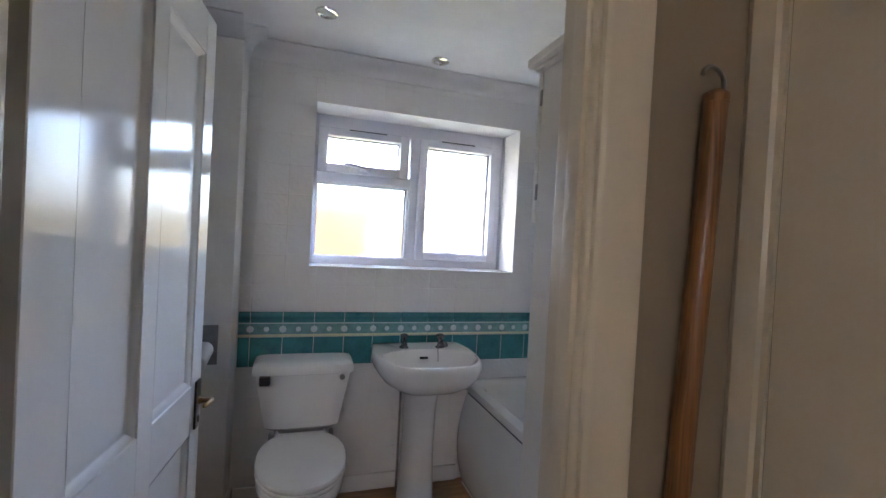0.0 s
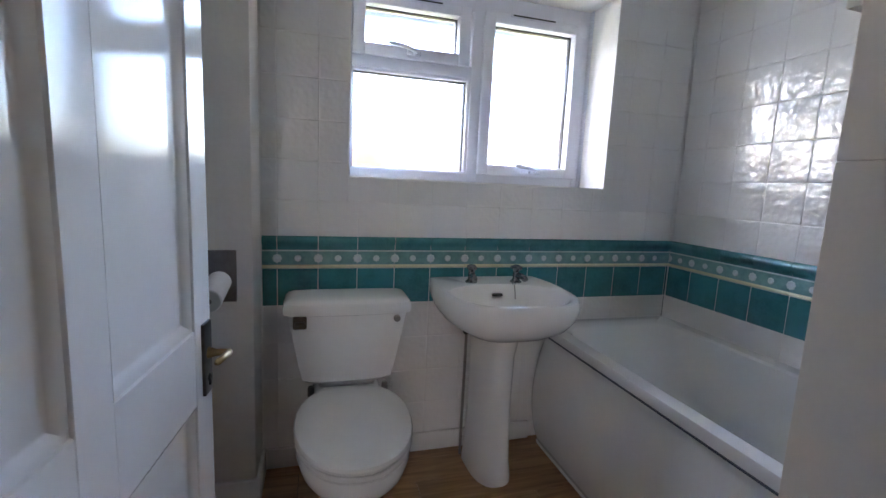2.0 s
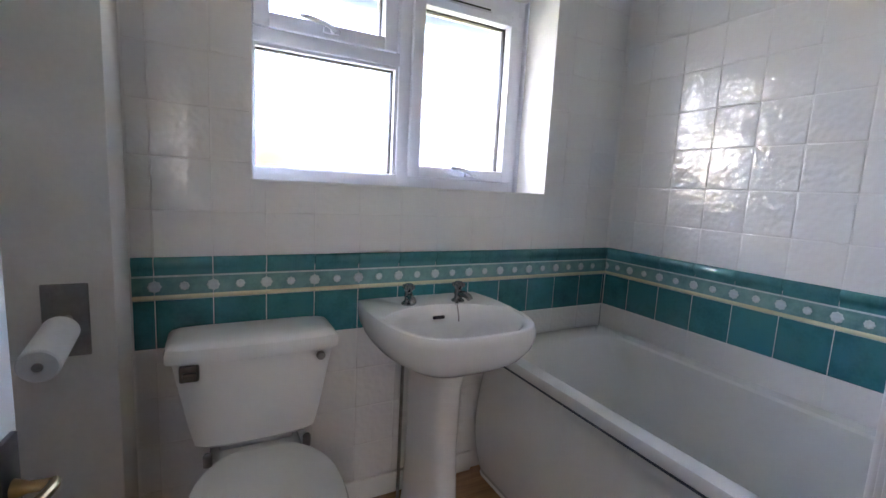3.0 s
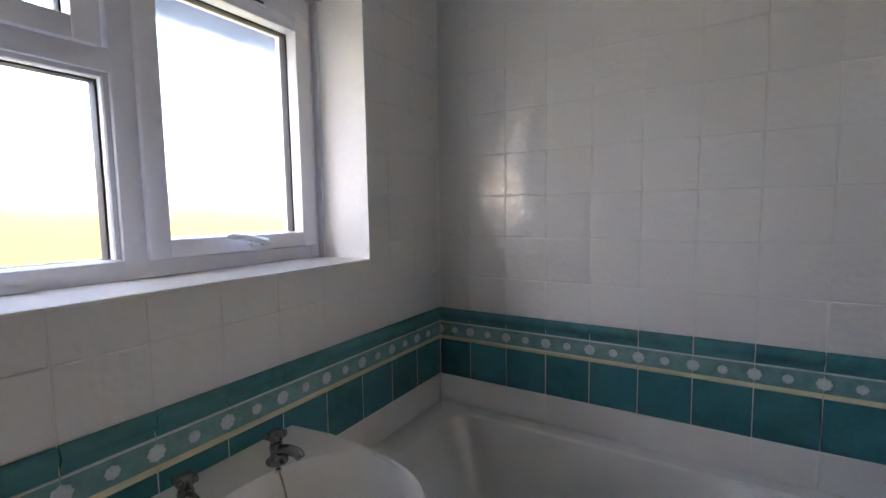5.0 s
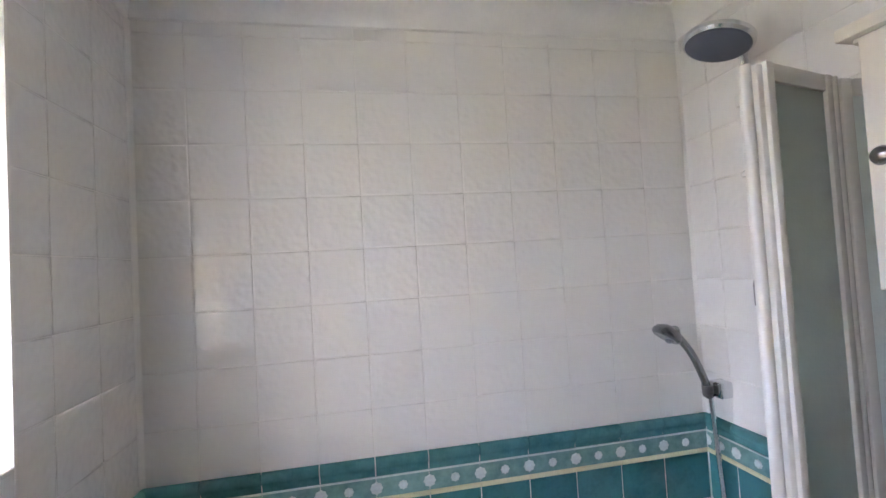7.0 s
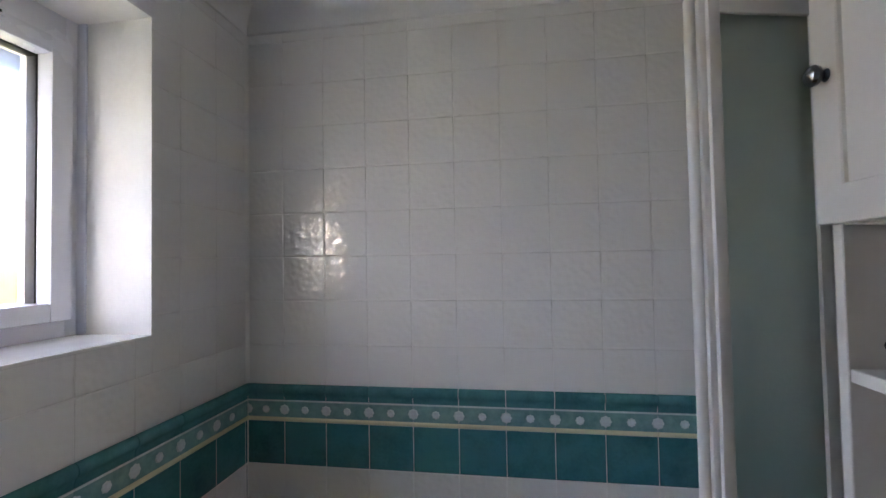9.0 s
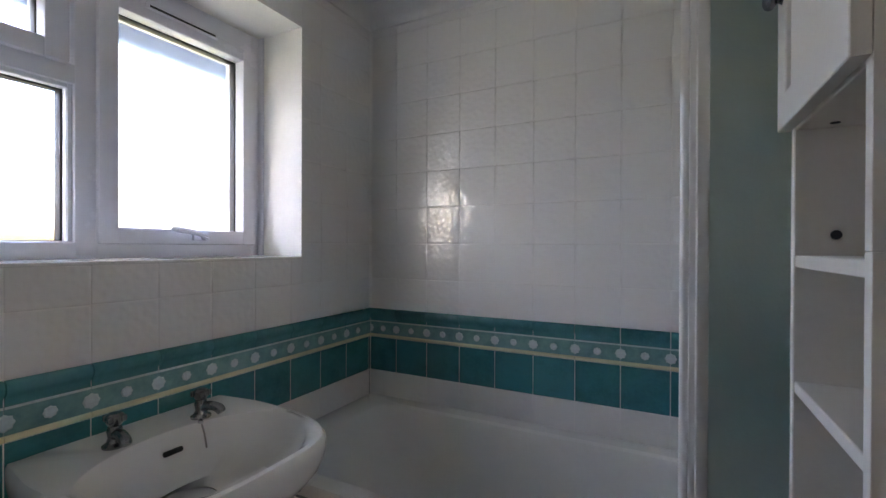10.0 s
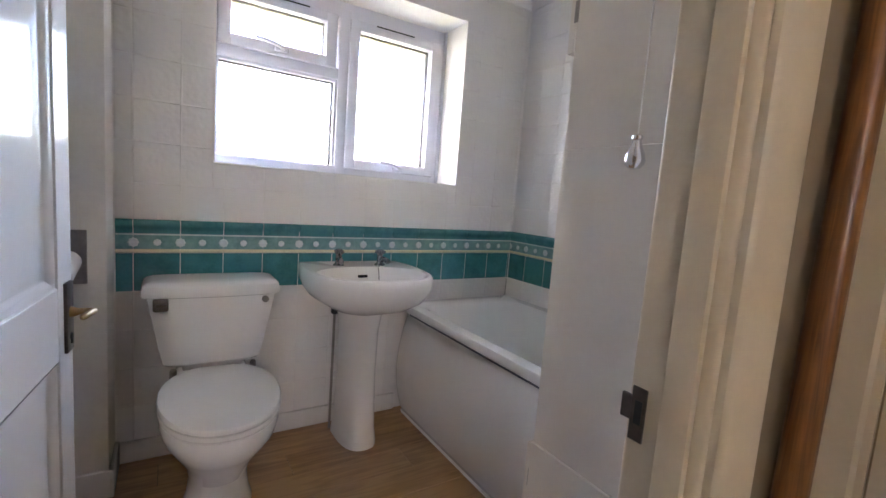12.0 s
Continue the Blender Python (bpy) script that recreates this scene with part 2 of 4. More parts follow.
wall_end = tagged(part("wall_end", bx((DX1 + 0.03, Y_HALL, -0.12), (0.0026, Y_END - 0.0026, ZC)), M_GROUT), "white tiled shower wall with teal band", "wall", kind="structure")
tagged(part("wall_end_plaster", bx((DX1 + 0.03, Y_END - 0.0025, 0), (-0.9, Y_END, ZC)), M_WALL), "plain painted strip beside the door", "wall", kind="structure")
tagged(part("wall_door", boxes([((-2.25, Y_HALL, -0.12), (DX0 - 0.03, Y_END, ZC)), ((DX0 - 0.03, Y_HALL, DZ + 0.03), (DX1 + 0.03, Y_END, ZC))]), M_WALL),
       "painted wall around the bathroom doorway", "wall", kind="structure")
tagged(part("wall_west", bx((-2.25, Y_END, -0.12), (-2.12, -0.205, ZC)), M_WALL), "plain painted wall behind the open door", "wall", kind="structure")
tagged(part("wall_pier", bx((-2.25, -0.205, -0.12), (-1.895, 0.0024, ZC), 0.004, 2), M_WALL), "white painted boxed-out pier beside the toilet", "wall", kind="structure")
tagged(part("hall_wall_east", boxes([((HX, -4.0, -0.12), (HX + 0.12, Y_HALL, ZC))]), M_HALL_DIM), "cream hallway wall with the hall's dimness in its colour", "wall", kind="structure")
# The opening is out of view, added to let fill daylight into the hall.
tagged(part("hall_wall_south", boxes([((-3.2, -4.1, -0.12), (-0.7, -4.0, 1.1)), ((-3.2, -4.1, 2.0), (-0.7, -4.0, ZC)), ((-3.2, -4.1, 1.1), (-2.52, -4.0, 2.0)), ((-2.1, -4.1, 1.1), (-0.7, -4.0, 2.0))]), M_HALL_DIM),
       "unseen darkened hallway wall with an opening added for daylight", "wall", kind="structure")
tagged(part("hall_wall_west", bx((-3.3, -4.1, -0.12), (-3.2, Y_END, ZC)), M_HALL_DIM), "cream hallway wall with the hall's dimness in its colour", "wall", kind="structure")
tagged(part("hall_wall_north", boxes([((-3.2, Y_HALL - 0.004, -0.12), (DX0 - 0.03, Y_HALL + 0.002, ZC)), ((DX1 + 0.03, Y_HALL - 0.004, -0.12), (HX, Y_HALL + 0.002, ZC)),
    ((DX0 - 0.03, Y_HALL - 0.004, DZ + 0.03), (DX1 + 0.03, Y_HALL + 0.002, ZC)), ((-3.3, Y_HALL, -0.12), (-2.25, Y_END, ZC))]), M_HALL_DIM), "cream wall around the doorway, hall's dimness in its colour", "wall", kind="structure")


def coving(name, a, b, inward):
    """A cove moulding along the top of a wall from a to b; inward: the unit normal of the wall."""
    prof = [(0, 0.08), (0, 0)] + [(0.075 - 0.07 * math.cos(radians(t)), 0.005 + 0.07 * math.sin(radians(t))) for t in range(0, 91, 15)] + [(0.085, 0.075), (0.085, 0.08)]
    rings = []
    for p in (a, b):
        rings.append([(p[0] + inward[0] * u, p[1] + inward[1] * u, ZC - 0.08 + w) for u, w in prof])
    return tagged(part(name, loft(rings), M_CEIL), "white plaster cove moulding under the ceiling", "coving", kind="structure")


coving("trim_cove_window", (-1.895, 0.0, 0), (0, 0.0, 0), (0, -1))
coving("trim_cove_east", (0.0, 0.0, 0), (0.0, Y_END, 0), (-1, 0))
coving("trim_cove_end", (DX1, Y_END, 0), (0, Y_END, 0), (0, 1))
coving("trim_cove_pier", (-2.12, -0.205, 0), (-1.895, -0.205, 0), (0, -1))
coving("trim_cove_return", (-1.895, -0.205, 0), (-1.895, 0, 0), (1, 0))


def skirting(name, a, b, h=0.085):
    return tagged(part(name, bx(a, (b[0], b[1], h), 0.004, 2), M_GLOSS), "white gloss painted skirting board", "skirting board", kind="structure")


skirting("baseboard_window", (-1.894, -0.017, 0), (-0.715, -0.001, 0))
skirting("baseboard_pier", (-2.1, -0.222, 0), (-1.88, -0.206, 0), 0.1)
skirting("baseboard_return", (-1.8945, -0.222, 0), (-1.88, -0.018, 0), 0.1)

# floor planks run across the room
def planks():
    w, ln = 0.145, 1.22
    y, row, k = Y_END, 0, 0
    while y < 0:
        y1 = min(y + w, 0.0)
        x = -2.12 - (0.37 * row * ln) % ln
        while x < 0:
            a, b = max(x, -2.12), min(x + ln, 0.0)
            if b - a > 0.03:
                part("plank", bx((a + 0.0008, y + 0.0008, -0.004), (b - 0.0008, y1 - 0.0008, 0.0), 0.0006, 1), M_VINYL, floor)
            x += ln
        y += w
        row += 1


# ---- window ----
window = thing("window_1", "white plastic window with frosted panes and two opening lights", "window", "structure")
FY = 0.22                     # inner face of the outer frame
GY = 0.279                     # panes


def frame_bars(x0, x1, z0, z1, w, y0, y1, bev=0.005, bm=None):
    bm = bm or bmesh.new()
    wl_, wr_, wb_, wt_ = w if isinstance(w, tuple) else (w,) * 4
    bx((x0, y0, z0), (x0 + wl_, y1, z1), bev, 2, bm)
    bx((x1 - wr_, y0, z0), (x1, y1, z1), bev, 2, bm)
    bx((x0 + wl_ - 0.004, y0 + 0.0015, z0), (x1 - wr_ + 0.004, y1, z0 + wb_), bev, 2, bm)
    bx((x0 + wl_ - 0.004, y0 + 0.0015, z1 - wt_), (x1 - wr_ + 0.004, y1, z1), bev, 2, bm)
    return bm


bm = frame_bars(-1.60, -0.385, 1.17, 2.055, (0.05, 0.072, 0.07, 0.102), FY, 0.33)
bx((-1.016, FY + 0.001, 1.2), (-0.958, 0.33, 2.0), 0.005, 2, bm)
bx((-1.58, FY + 0.0025, 1.662), (-0.98, 0.33, 1.716), 0.005, 2, bm)
bx((-1.552, FY + 0.01, 1.24), (-1.543, 0.30, 1.672), 0.003, 1, bm)
bx((-1.031, FY + 0.01, 1.24), (-1.014, 0.30, 1.672), 0.004, 1, bm)
bx((-1.552, FY + 0.011, 1.232), (-1.014, 0.30, 1.243), 0.003, 1, bm)
bx((-1.552, FY + 0.011, 1.649), (-1.014, 0.30, 1.665), 0.003, 1, bm)
part("window_frame", bm, M_UPVC, window)
casement = part("casement", frame_bars(-0.966, -0.447, 1.235, 1.962, (0.052, 0.056, 0.049, 0.048), FY - 0.014, 0.31, 0.007), M_UPVC, window, "opening casement frame in white plastic")
part("gasket", frame_bars(-0.915, -0.501, 1.283, 1.916, (0.006, 0.006, 0.0015, 0.006), FY + 0.03, GY + 0.002, 0.001), M_BLACK, casement)
part("pane", bx((-0.918, GY, 1.281), (-0.498, GY + 0.005, 1.919)), M_FROST, casement).visible_shadow = False
toplight = part("top_light", frame_bars(-1.553, -1.030, 1.710, 1.962, (0.055, 0.055, 0.051, 0.046), FY - 0.014, 0.31, 0.007), M_UPVC, window, "small top-hung opening frame")
part("gasket", frame_bars(-1.500, -1.083, 1.760, 1.918, (0.005, 0.005, 0.0015, 0.005), FY + 0.03, GY + 0.002, 0.001), M_BLACK, toplight)
part("pane", bx((-1.502, GY, 1.757), (-1.081, GY + 0.005, 1.920)), M_FROST, toplight).visible_shadow = False
part("gasket", frame_bars(-1.543, -1.031, 1.243, 1.649, (0.003, 0.005, 0.0012, 0.004), FY + 0.03, GY + 0.004, 0.001), M_BLACK, window)
part("pane", bx((-1.548, GY + 0.002, 1.240), (-1.027, GY + 0.007, 1.653)), M_FROST, window).visible_shadow = False


def win_handle(x, z, parent):
    bm = bx((x - 0.03, FY - 0.028, z - 0.011), (x + 0.03, FY - 0.013, z + 0.011), 0.004)
    lathe([(0.0, 0), (0.011, 0), (0.011, 0.02), (0.0, 0.02)], (x + 0.005, FY - 0.046, z), "y", 12, bm)
    pts = curve([(x + 0.01, FY - 0.045, z), (x - 0.03, FY - 0.05, z + 0.012), (x - 0.075, FY - 0.048, z + 0.02), (x - 0.115, FY - 0.046, z + 0.024)], 6)
    tube(pts, [0.009] * (len(pts) - 3) + [0.008, 0.007, 0.004], 8, bm)
    h = part("handle", bm, M_UPVC, parent, "white plastic espagnolette handle")
    part("lock_button", lathe([(0.0, -0.002), (0.006, -0.002), (0.006, 0.004), (0, 0.004)], (x + 0.005, FY - 0.049, z), "y", 10), M_BLACK, h)


win_handle(-0.672, 1.26, casement)
win_handle(-1.29, 1.735, toplight)
for x0 in (-1.395, -0.845):
    bm = bx((x0, FY - 0.020, 1.946), (x0 + 0.235, FY - 0.012, 1.966), 0.003)
    tv = part("trickle_vent", bm, M_UPVC, window, "slim trickle vent with a dark slot")
    part("slot", bx((x0 + 0.010, FY - 0.0212, 1.951), (x0 + 0.225, FY - 0.0185, 1.9575)), M_BLACK, tv)
sill = part("window_sill", bx((RX0 + 0.001, 0.0, RZ0 - 0.006), (RX1 - 0.001, FY + 0.004, RZ0 + 0.004), 0.002, 1), M_GLOSS, window, "white tiled window sill")
part("reveal_lining", boxes([((RX0 - 0.004, 0.0, RZ0 + 0.004), (RX0 + 0.003, FY + 0.004, RZ1 - 0.003)), ((RX1 - 0.003, 0.0, RZ0 + 0.004), (RX1 + 0.004, FY + 0.004, RZ1 - 0.003)),
     ((RX0 - 0.004, 0.0, RZ1 - 0.003), (RX1 + 0.004, FY + 0.004, RZ1 + 0.004))]), M_WALL, window, "white painted window reveal")

for x0, x1 in ((RX0 + 0.003, RX0 + 0.011), (RX1 - 0.011, RX1 - 0.003)):
    part("bead", bx((x0, FY - 0.026, RZ0 + 0.004), (x1, FY + 0.003, RZ1 - 0.003), 0.003, 2), M_UPVC, window, "white plastic cover bead")

# outside: ground, eaves and a sunlit garden beyond the frosted panes
tagged(part("ground", boxes([((-300, 0.6, -3.2), (300, 600, -3.0)), ((-300, -600, -3.2), (300, -4.3, -3.0))]), M_GRASS), "open grass ground outside", "ground", kind="structure")
tagged(part("eaves", boxes([((-4, 0.37, 2.25), (3, 0.85, 2.27)), ((-4, 0.85, 2.08), (3, 0.88, 2.3))]), M_SOFFIT), "soffit board under the eaves, blue shade in its colour", "eaves", kind="structure")
tagged(part("backdrop", boxes([((-60, 30, -3.0), (6, 31, 4.6))]), M_FENCE), "distant sunlit houses blurred by the frosted glass", "backdrop", kind="structure")
tagged(part("backdrop_hedge", boxes([((1, 14, -3.0), (40, 15, 1.9))]), M_HEDGE), "distant hedge blurred by the frosted glass", "backdrop", kind="structure")

# Unseen wall, added so the hall opening gives only a weak warm fill.
tagged(part("hall_bounce_wall", bx((-14, -9.0, -3.0), (10, -8.6, 4.5)), M_BOUNCE), "unseen plain wall added to soften light entering the hallway", "backdrop", kind="structure")

# ---- door, lining and architrave ----
door_frame = thing("door_frame", "cream gloss painted door lining and architraves", "door frame", "structure")
part("lining", bx((DX1, Y_HALL, 0), (DX1 + 0.03, Y_END + 0.013, DZ), 0.006, 3), M_TRIM, door_frame)
part("lining", bx((DX0 - 0.03, Y_HALL, 0), (DX0, Y_END + 0.013, DZ), 0.006, 3), M_TRIM, door_frame)
part("lining", bx((DX0 - 0.03, Y_HALL, DZ), (DX1 + 0.03, Y_END + 0.013, DZ + 0.03), 0.006, 3), M_TRIM, door_frame)
part("door_stop", bx((DX1 - 0.012, -1.74, 0), (DX1 + 0.001, -1.703, DZ - 0.012), 0.003, 2), M_TRIM, door_frame)
part("door_stop", bx((DX0 - 0.001, -1.74, 0), (DX0 + 0.012, -1.703, DZ - 0.012), 0.003, 2), M_TRIM, door_frame)
part("door_stop", bx((DX0 - 0.001, -1.74, DZ - 0.012), (DX1 + 0.001, -1.703, DZ + 0.001), 0.003, 2), M_TRIM, door_frame)


def architrave(x0, x1, y, z1, parent):
    """An upright moulded architrave on the hall side; x0 is the edge at the opening."""
    s = 1 if x1 > x0 else -1
    w = abs(x1 - x0)
    prof = [(0, 0), (0, 0.010), (0.003, 0.014), (0.008, 0.016), (0.03, 0.017), (0.036, 0.020), (w - 0.014, 0.021), (w - 0.005, 0.019), (w, 0.012), (w, 0)]
    rings = [[(x0 + s * u, y - v, z) for u, v in prof] for z in (0, z1)]
    return part("architrave", loft(rings), M_TRIM, parent)


architrave(DX1 + 0.008, DX1 + 0.098, Y_HALL + 0.0005, DZ + 0.08, door_frame)
architrave(DX0 - 0.008, DX0 - 0.098, Y_HALL + 0.0005, DZ + 0.08, door_frame)
part("architrave", bx((DX0 - 0.008, Y_HALL - 0.02, DZ + 0.01), (DX1 + 0.008, Y_HALL - 0.004, DZ + 0.08), 0.005, 2), M_TRIM, door_frame)
keep = part("strike_plate", bx((DX1 - 0.002, -1.679, 0.812), (DX1 + 0.001, -1.6575, 0.886), 0.0008, 1), M_BRONZE, door_frame, "tarnished bronze strike plate")
part("lip", bx((DX1 - 0.0025, -1.658, 0.838), (DX1 + 0.003, -1.643, 0.872), 0.001, 1), M_BRONZE, keep)
part("hole", bx((DX1 - 0.0028, -1.674, 0.836), (DX1, -1.664, 0.868)), M_BLACK, keep)

DL, DT, DH = 0.79, 0.036, 1.97
leaf_at = Matrix.Translation((-1.972, -1.616, 0.008)) @ Matrix.Rotation(math.atan2(0.995, 0.1), 4, "Z")
door = thing("door_1", "open white gloss four-panel door with brass lever handle", "door", "structure", at=leaf_at)
# leaf along local x from the hinge, its room face at local y = 0
STILES = [(0.0, 0.119), (0.367, 0.444), (0.708, DL)]
RAILS = [(0.0, 0.2), (0.735, 0.880), (1.850, DH)]
bm = bmesh.new()
for a, b in STILES:
    bx((a, -0.0, 0), (b, DT, DH), 0.002, 1, bm)
for a, b in RAILS:
    for u, v in ((0.119, 0.367), (0.444, 0.708)):
        bx((u - 0.001, 0.0006, a), (v + 0.001, DT - 0.0006, b), 0.0015, 1, bm)
leaf = part("leaf", bm, M_GLOSS, door)
leaf.matrix_world = leaf_at


def door_panel(u, v, a, b):
    """A sunk flat panel with an ogee moulding round it, on both faces."""
    bm = bmesh.new()
    for side in (0, 1):
        rings = []
        for inset, dep in ((0, 0.0005), (0.002, 0.0035), (0.007, 0.0055), (0.017, 0.0135), (0.021, 0.0155), (0.025, 0.016), (0.030, 0.016)):
            y = dep if side == 0 else DT - dep
            rings.append([(u + inset, y, a + inset), (v - inset, y, a + inset), (v - inset, y, b - inset), (u + inset, y, b - inset)])
        loft(rings, False, True, bm)
    ob = part("panel", bm, M_GLOSS, door)
    ob.matrix_world = leaf_at


for u, v in ((0.119, 0.367), (0.444, 0.708)):
    door_panel(u, v, 0.2, 0.735)
    door_panel(u, v, 0.880, 1.850)
hx = DL - 0.032
bm = bx((hx - 0.02, -0.006, 0.740), (hx + 0.02, 0.002, 0.884), 0.002, 2)
plate = part("handle_plate", bm, M_BRONZE, door, "dark tarnished metal handle plate")
plate.matrix_world = leaf_at
bm = lathe([(0.0, -0.046), (0.007, -0.046), (0.007, -0.02), (0.010, -0.012), (0.012, -0.005), (0.0, -0.005)], (hx, 0, 0.822), "y", 14)
pts = curve([(hx + 0.004, -0.042, 0.822), (hx - 0.012, -0.046, 0.825), (hx - 0.035, -0.044, 0.826), (hx - 0.062, -0.038, 0.824)], 6)
tube(pts, [0.0065] * (len(pts) - 2) + [0.006, 0.003], 10, bm)
ob = part("lever", bm, M_BRASS, door, "worn brass lever")
ob.matrix_world = leaf_at
bm = lathe([(0.0, -0.009), (0.005, -0.009), (0.008, -0.0055), (0.0, -0.0055)], (hx, 0, 0.772), "y", 12)
bx((hx - 0.003, -0.009, 0.756), (hx + 0.003, -0.0055, 0.772), 0.001, 1, bm)
ob = part("keyhole_cover", bm, M_BLACK, door, "small dark keyhole")
ob.matrix_world = leaf_at
ob = part("latch_face", bx((DL - 0.001, 0.008, 0.76), (DL + 0.0015, 0.028, 0.87)), M_BRASS, door)
ob.matrix_world = leaf_at

# hallway: the next door's architrave and the loft pole
hall_frame = thing("hall_door_frame", "cream gloss architrave of the neighbouring door", "door frame", "structure")
prof = [(0, 0), (0, 0.012), (0.012, 0.018), (0.05, 0.014), (0.056, 0.008), (0.066, 0.008), (0.066, 0)]
part("architrave", loft([[(HX - v, Y_HALL - 0.006 - u, z) for u, v in prof] for z in (0, 2.05)]), M_TRIM, hall_frame)
part("door_face", bx((HX - 0.003, -2.62, 0.005), (HX + 0.004, Y_HALL - 0.075, 1.98)), M_TRIM, hall_frame, "plain cream painted door face")
pole = thing("loft_pole", "varnished wooden loft pole with metal hook against wall", "pole")
part("shaft", tube([(-1.056, -1.79, 0.0), (-1.016, -1.788, 0.8), (-0.975, -1.785, 1.618)], [0.02, 0.02, 0.019], 16), M_POLE, pole)
bm = tube(curve([(-0.975, -1.785, 1.60), (-0.962, -1.785, 1.625), (-0.961, -1.785, 1.643), (-0.972, -1.785, 1.657), (-0.988, -1.785, 1.661), (-1.003, -1.786, 1.655), (-1.010, -1.787, 1.645)], 6), 0.004, 8)
part("hook", bm, M_DARKCHROME, pole, "bent steel hook")
part("cap", lathe([(0.0, 1.604), (0.0202, 1.604), (0.0202, 1.616), (0.012, 1.624), (0.0, 1.624)], (-0.975, -1.785, 0), "z", 16), M_POLE, pole)

# ---- bath ----
BX0, BY0, BY1, RIM = -0.708, Y_END + 0.004, -0.004, 0.574
bath = thing("bath", "white acrylic bath with curved front panel", "bath")
rings = [rrect(BX0 + 0.012, -0.002, BY0, BY1, 0.03, RIM - 0.040), rrect(BX0 + 0.001, -0.002, BY0, BY1, 0.035, RIM - 0.036), rrect(BX0, -0.002, BY0, BY1, 0.035, RIM - 0.008),
         rrect(BX0 + 0.004, -0.002, BY0, BY1, 0.033, RIM - 0.001), rrect(BX0 + 0.012, -0.003, BY0 + 0.002, BY1 - 0.002, 0.03, RIM),
         rrect(-0.648, -0.055, -1.58, -0.10, 0.10, RIM - 0.002), rrect(-0.638, -0.065, -1.57, -0.112, 0.10, RIM - 0.010),
         rrect(-0.628, -0.075, -1.555, -0.135, 0.10, RIM - 0.05), rrect(-0.605, -0.095, -1.52, -0.24, 0.11, 0.30),
         rrect(-0.58, -0.12, -1.49, -0.33, 0.12, 0.20), rrect(-0.55, -0.15, -1.45, -0.40, 0.12, 0.155), rrect(-0.50, -0.2, -1.38, -0.48, 0.10, 0.145)]
part("tub", loft(rings, False, True), M_ACRYLIC, bath)


def bath_panel():
    path = [(-0.698, BY0 + 0.01, -1, 0), (-0.698, -1.0, -1, 0), (-0.698, -0.6, -1, 0), (-0.698, -0.075, -1, 0)]
    for a in range(10, 91, 10):
        path.append((-0.638 - 0.06 * math.cos(radians(a)), -0.075 + 0.055 * math.sin(radians(a)), -math.cos(radians(a)), math.sin(radians(a))))
    path.append((-0.60, -0.02, 0, 1))
    rings = []
    for k in range(15):
        z = 0.002 + (RIM - 0.042) * k / 14
        f = z / 0.532
        o = -0.014 + 0.052 * math.sin(math.pi * min(f, 1)) ** 0.9 * (1.15 - 0.3 * f)
        rings.append([(x + nx * o, y + ny * min(o, 0.012), z) for x, y, nx, ny in path])
    bm = loft(rings, False, False, closed=False)
    return part("front_panel", bm, M_ACRYLIC, bath, "bowed white panel"), rings[0]


fp, foot_line = bath_panel()
fp.modifiers.new("thickness", "SOLIDIFY").thickness = 0.004
part("sealant", tube([(x, y, 0.003) for x, y, z in foot_line], 0.010, 6), M_ACRYLIC, bath, "white sealant bead at the floor")
# Thin dark strip paints in the shadow line below the rim lip.
part("rim_shade_strip", bx((BX0 - 0.0012, BY0 + 0.04, RIM - 0.0425), (BX0 + 0.004, -0.12, RIM - 0.0375)), M_GREY, bath, "dark strip standing for the shadow under the rim")
part("waste", lathe([(0.0, 0.146), (0.03, 0.146), (0.03, 0.15), (0.02, 0.149), (0.0, 0.147)], (-0.35, -1.28, 0), "z", 20), M_CHROME, bath)

# ---- basin ----
CX = -0.988


def polar_ring(outline, centre, z, n=64, grow=1.0):
    """Resamples a plan outline by angle round centre."""
    pts = np.array(outline) - np.array(centre)
    a = np.arctan2(pts[:, 1], pts[:, 0])
    d = np.hypot(pts[:, 0], pts[:, 1])
    order = np.argsort(a)
    a, d = a[order], d[order]
    a3, d3 = np.r_[a - 2 * np.pi, a, a + 2 * np.pi], np.r_[d, d, d]
    out = []
    for k in range(n):
        t = -np.pi + 2 * np.pi * (k + 0.5) / n
        r = float(np.interp(t, a3, d3)) * grow
        out.append((centre[0] + r * math.cos(t), centre[1] + r * math.sin(t), z))
    return out


def basin_outline(dx=0.0, dy=0.0):
    pts = []
    for i in range(61):
        a = math.pi + math.pi * i / 60
        c, s = math.cos(a), math.sin(a)
        pts.append((CX + (0.262 - dx) * math.copysign(abs(c) ** 0.50, c), -0.13 - (0.375 - dy) * abs(s) ** 0.72))
    for i in range(1, 12):
        pts.append((CX + 0.262 - dx - 0.018 * i / 12, -0.13 + (0.127 - dy * 0.3) * i / 12))
    for i in range(13):
        pts.append((CX + (0.244 - dx) * (1 - 2 * i / 12), -0.003 - dy * 0.3))
    for i in range(1, 12):
        pts.append((CX - 0.244 + dx - 0.018 * i / 12, -0.003 - dy * 0.3 - (0.127 - dy * 0.3) * i / 12))
    return pts


def bowl_outline(rx, ry):
    return [(CX + rx * math.cos(2 * math.pi * i / 72), -0.285 + ry * math.sin(2 * math.pi * i / 72) * (1.0 if math.sin(2 * math.pi * i / 72) < 0 else 0.80)) for i in range(72)]


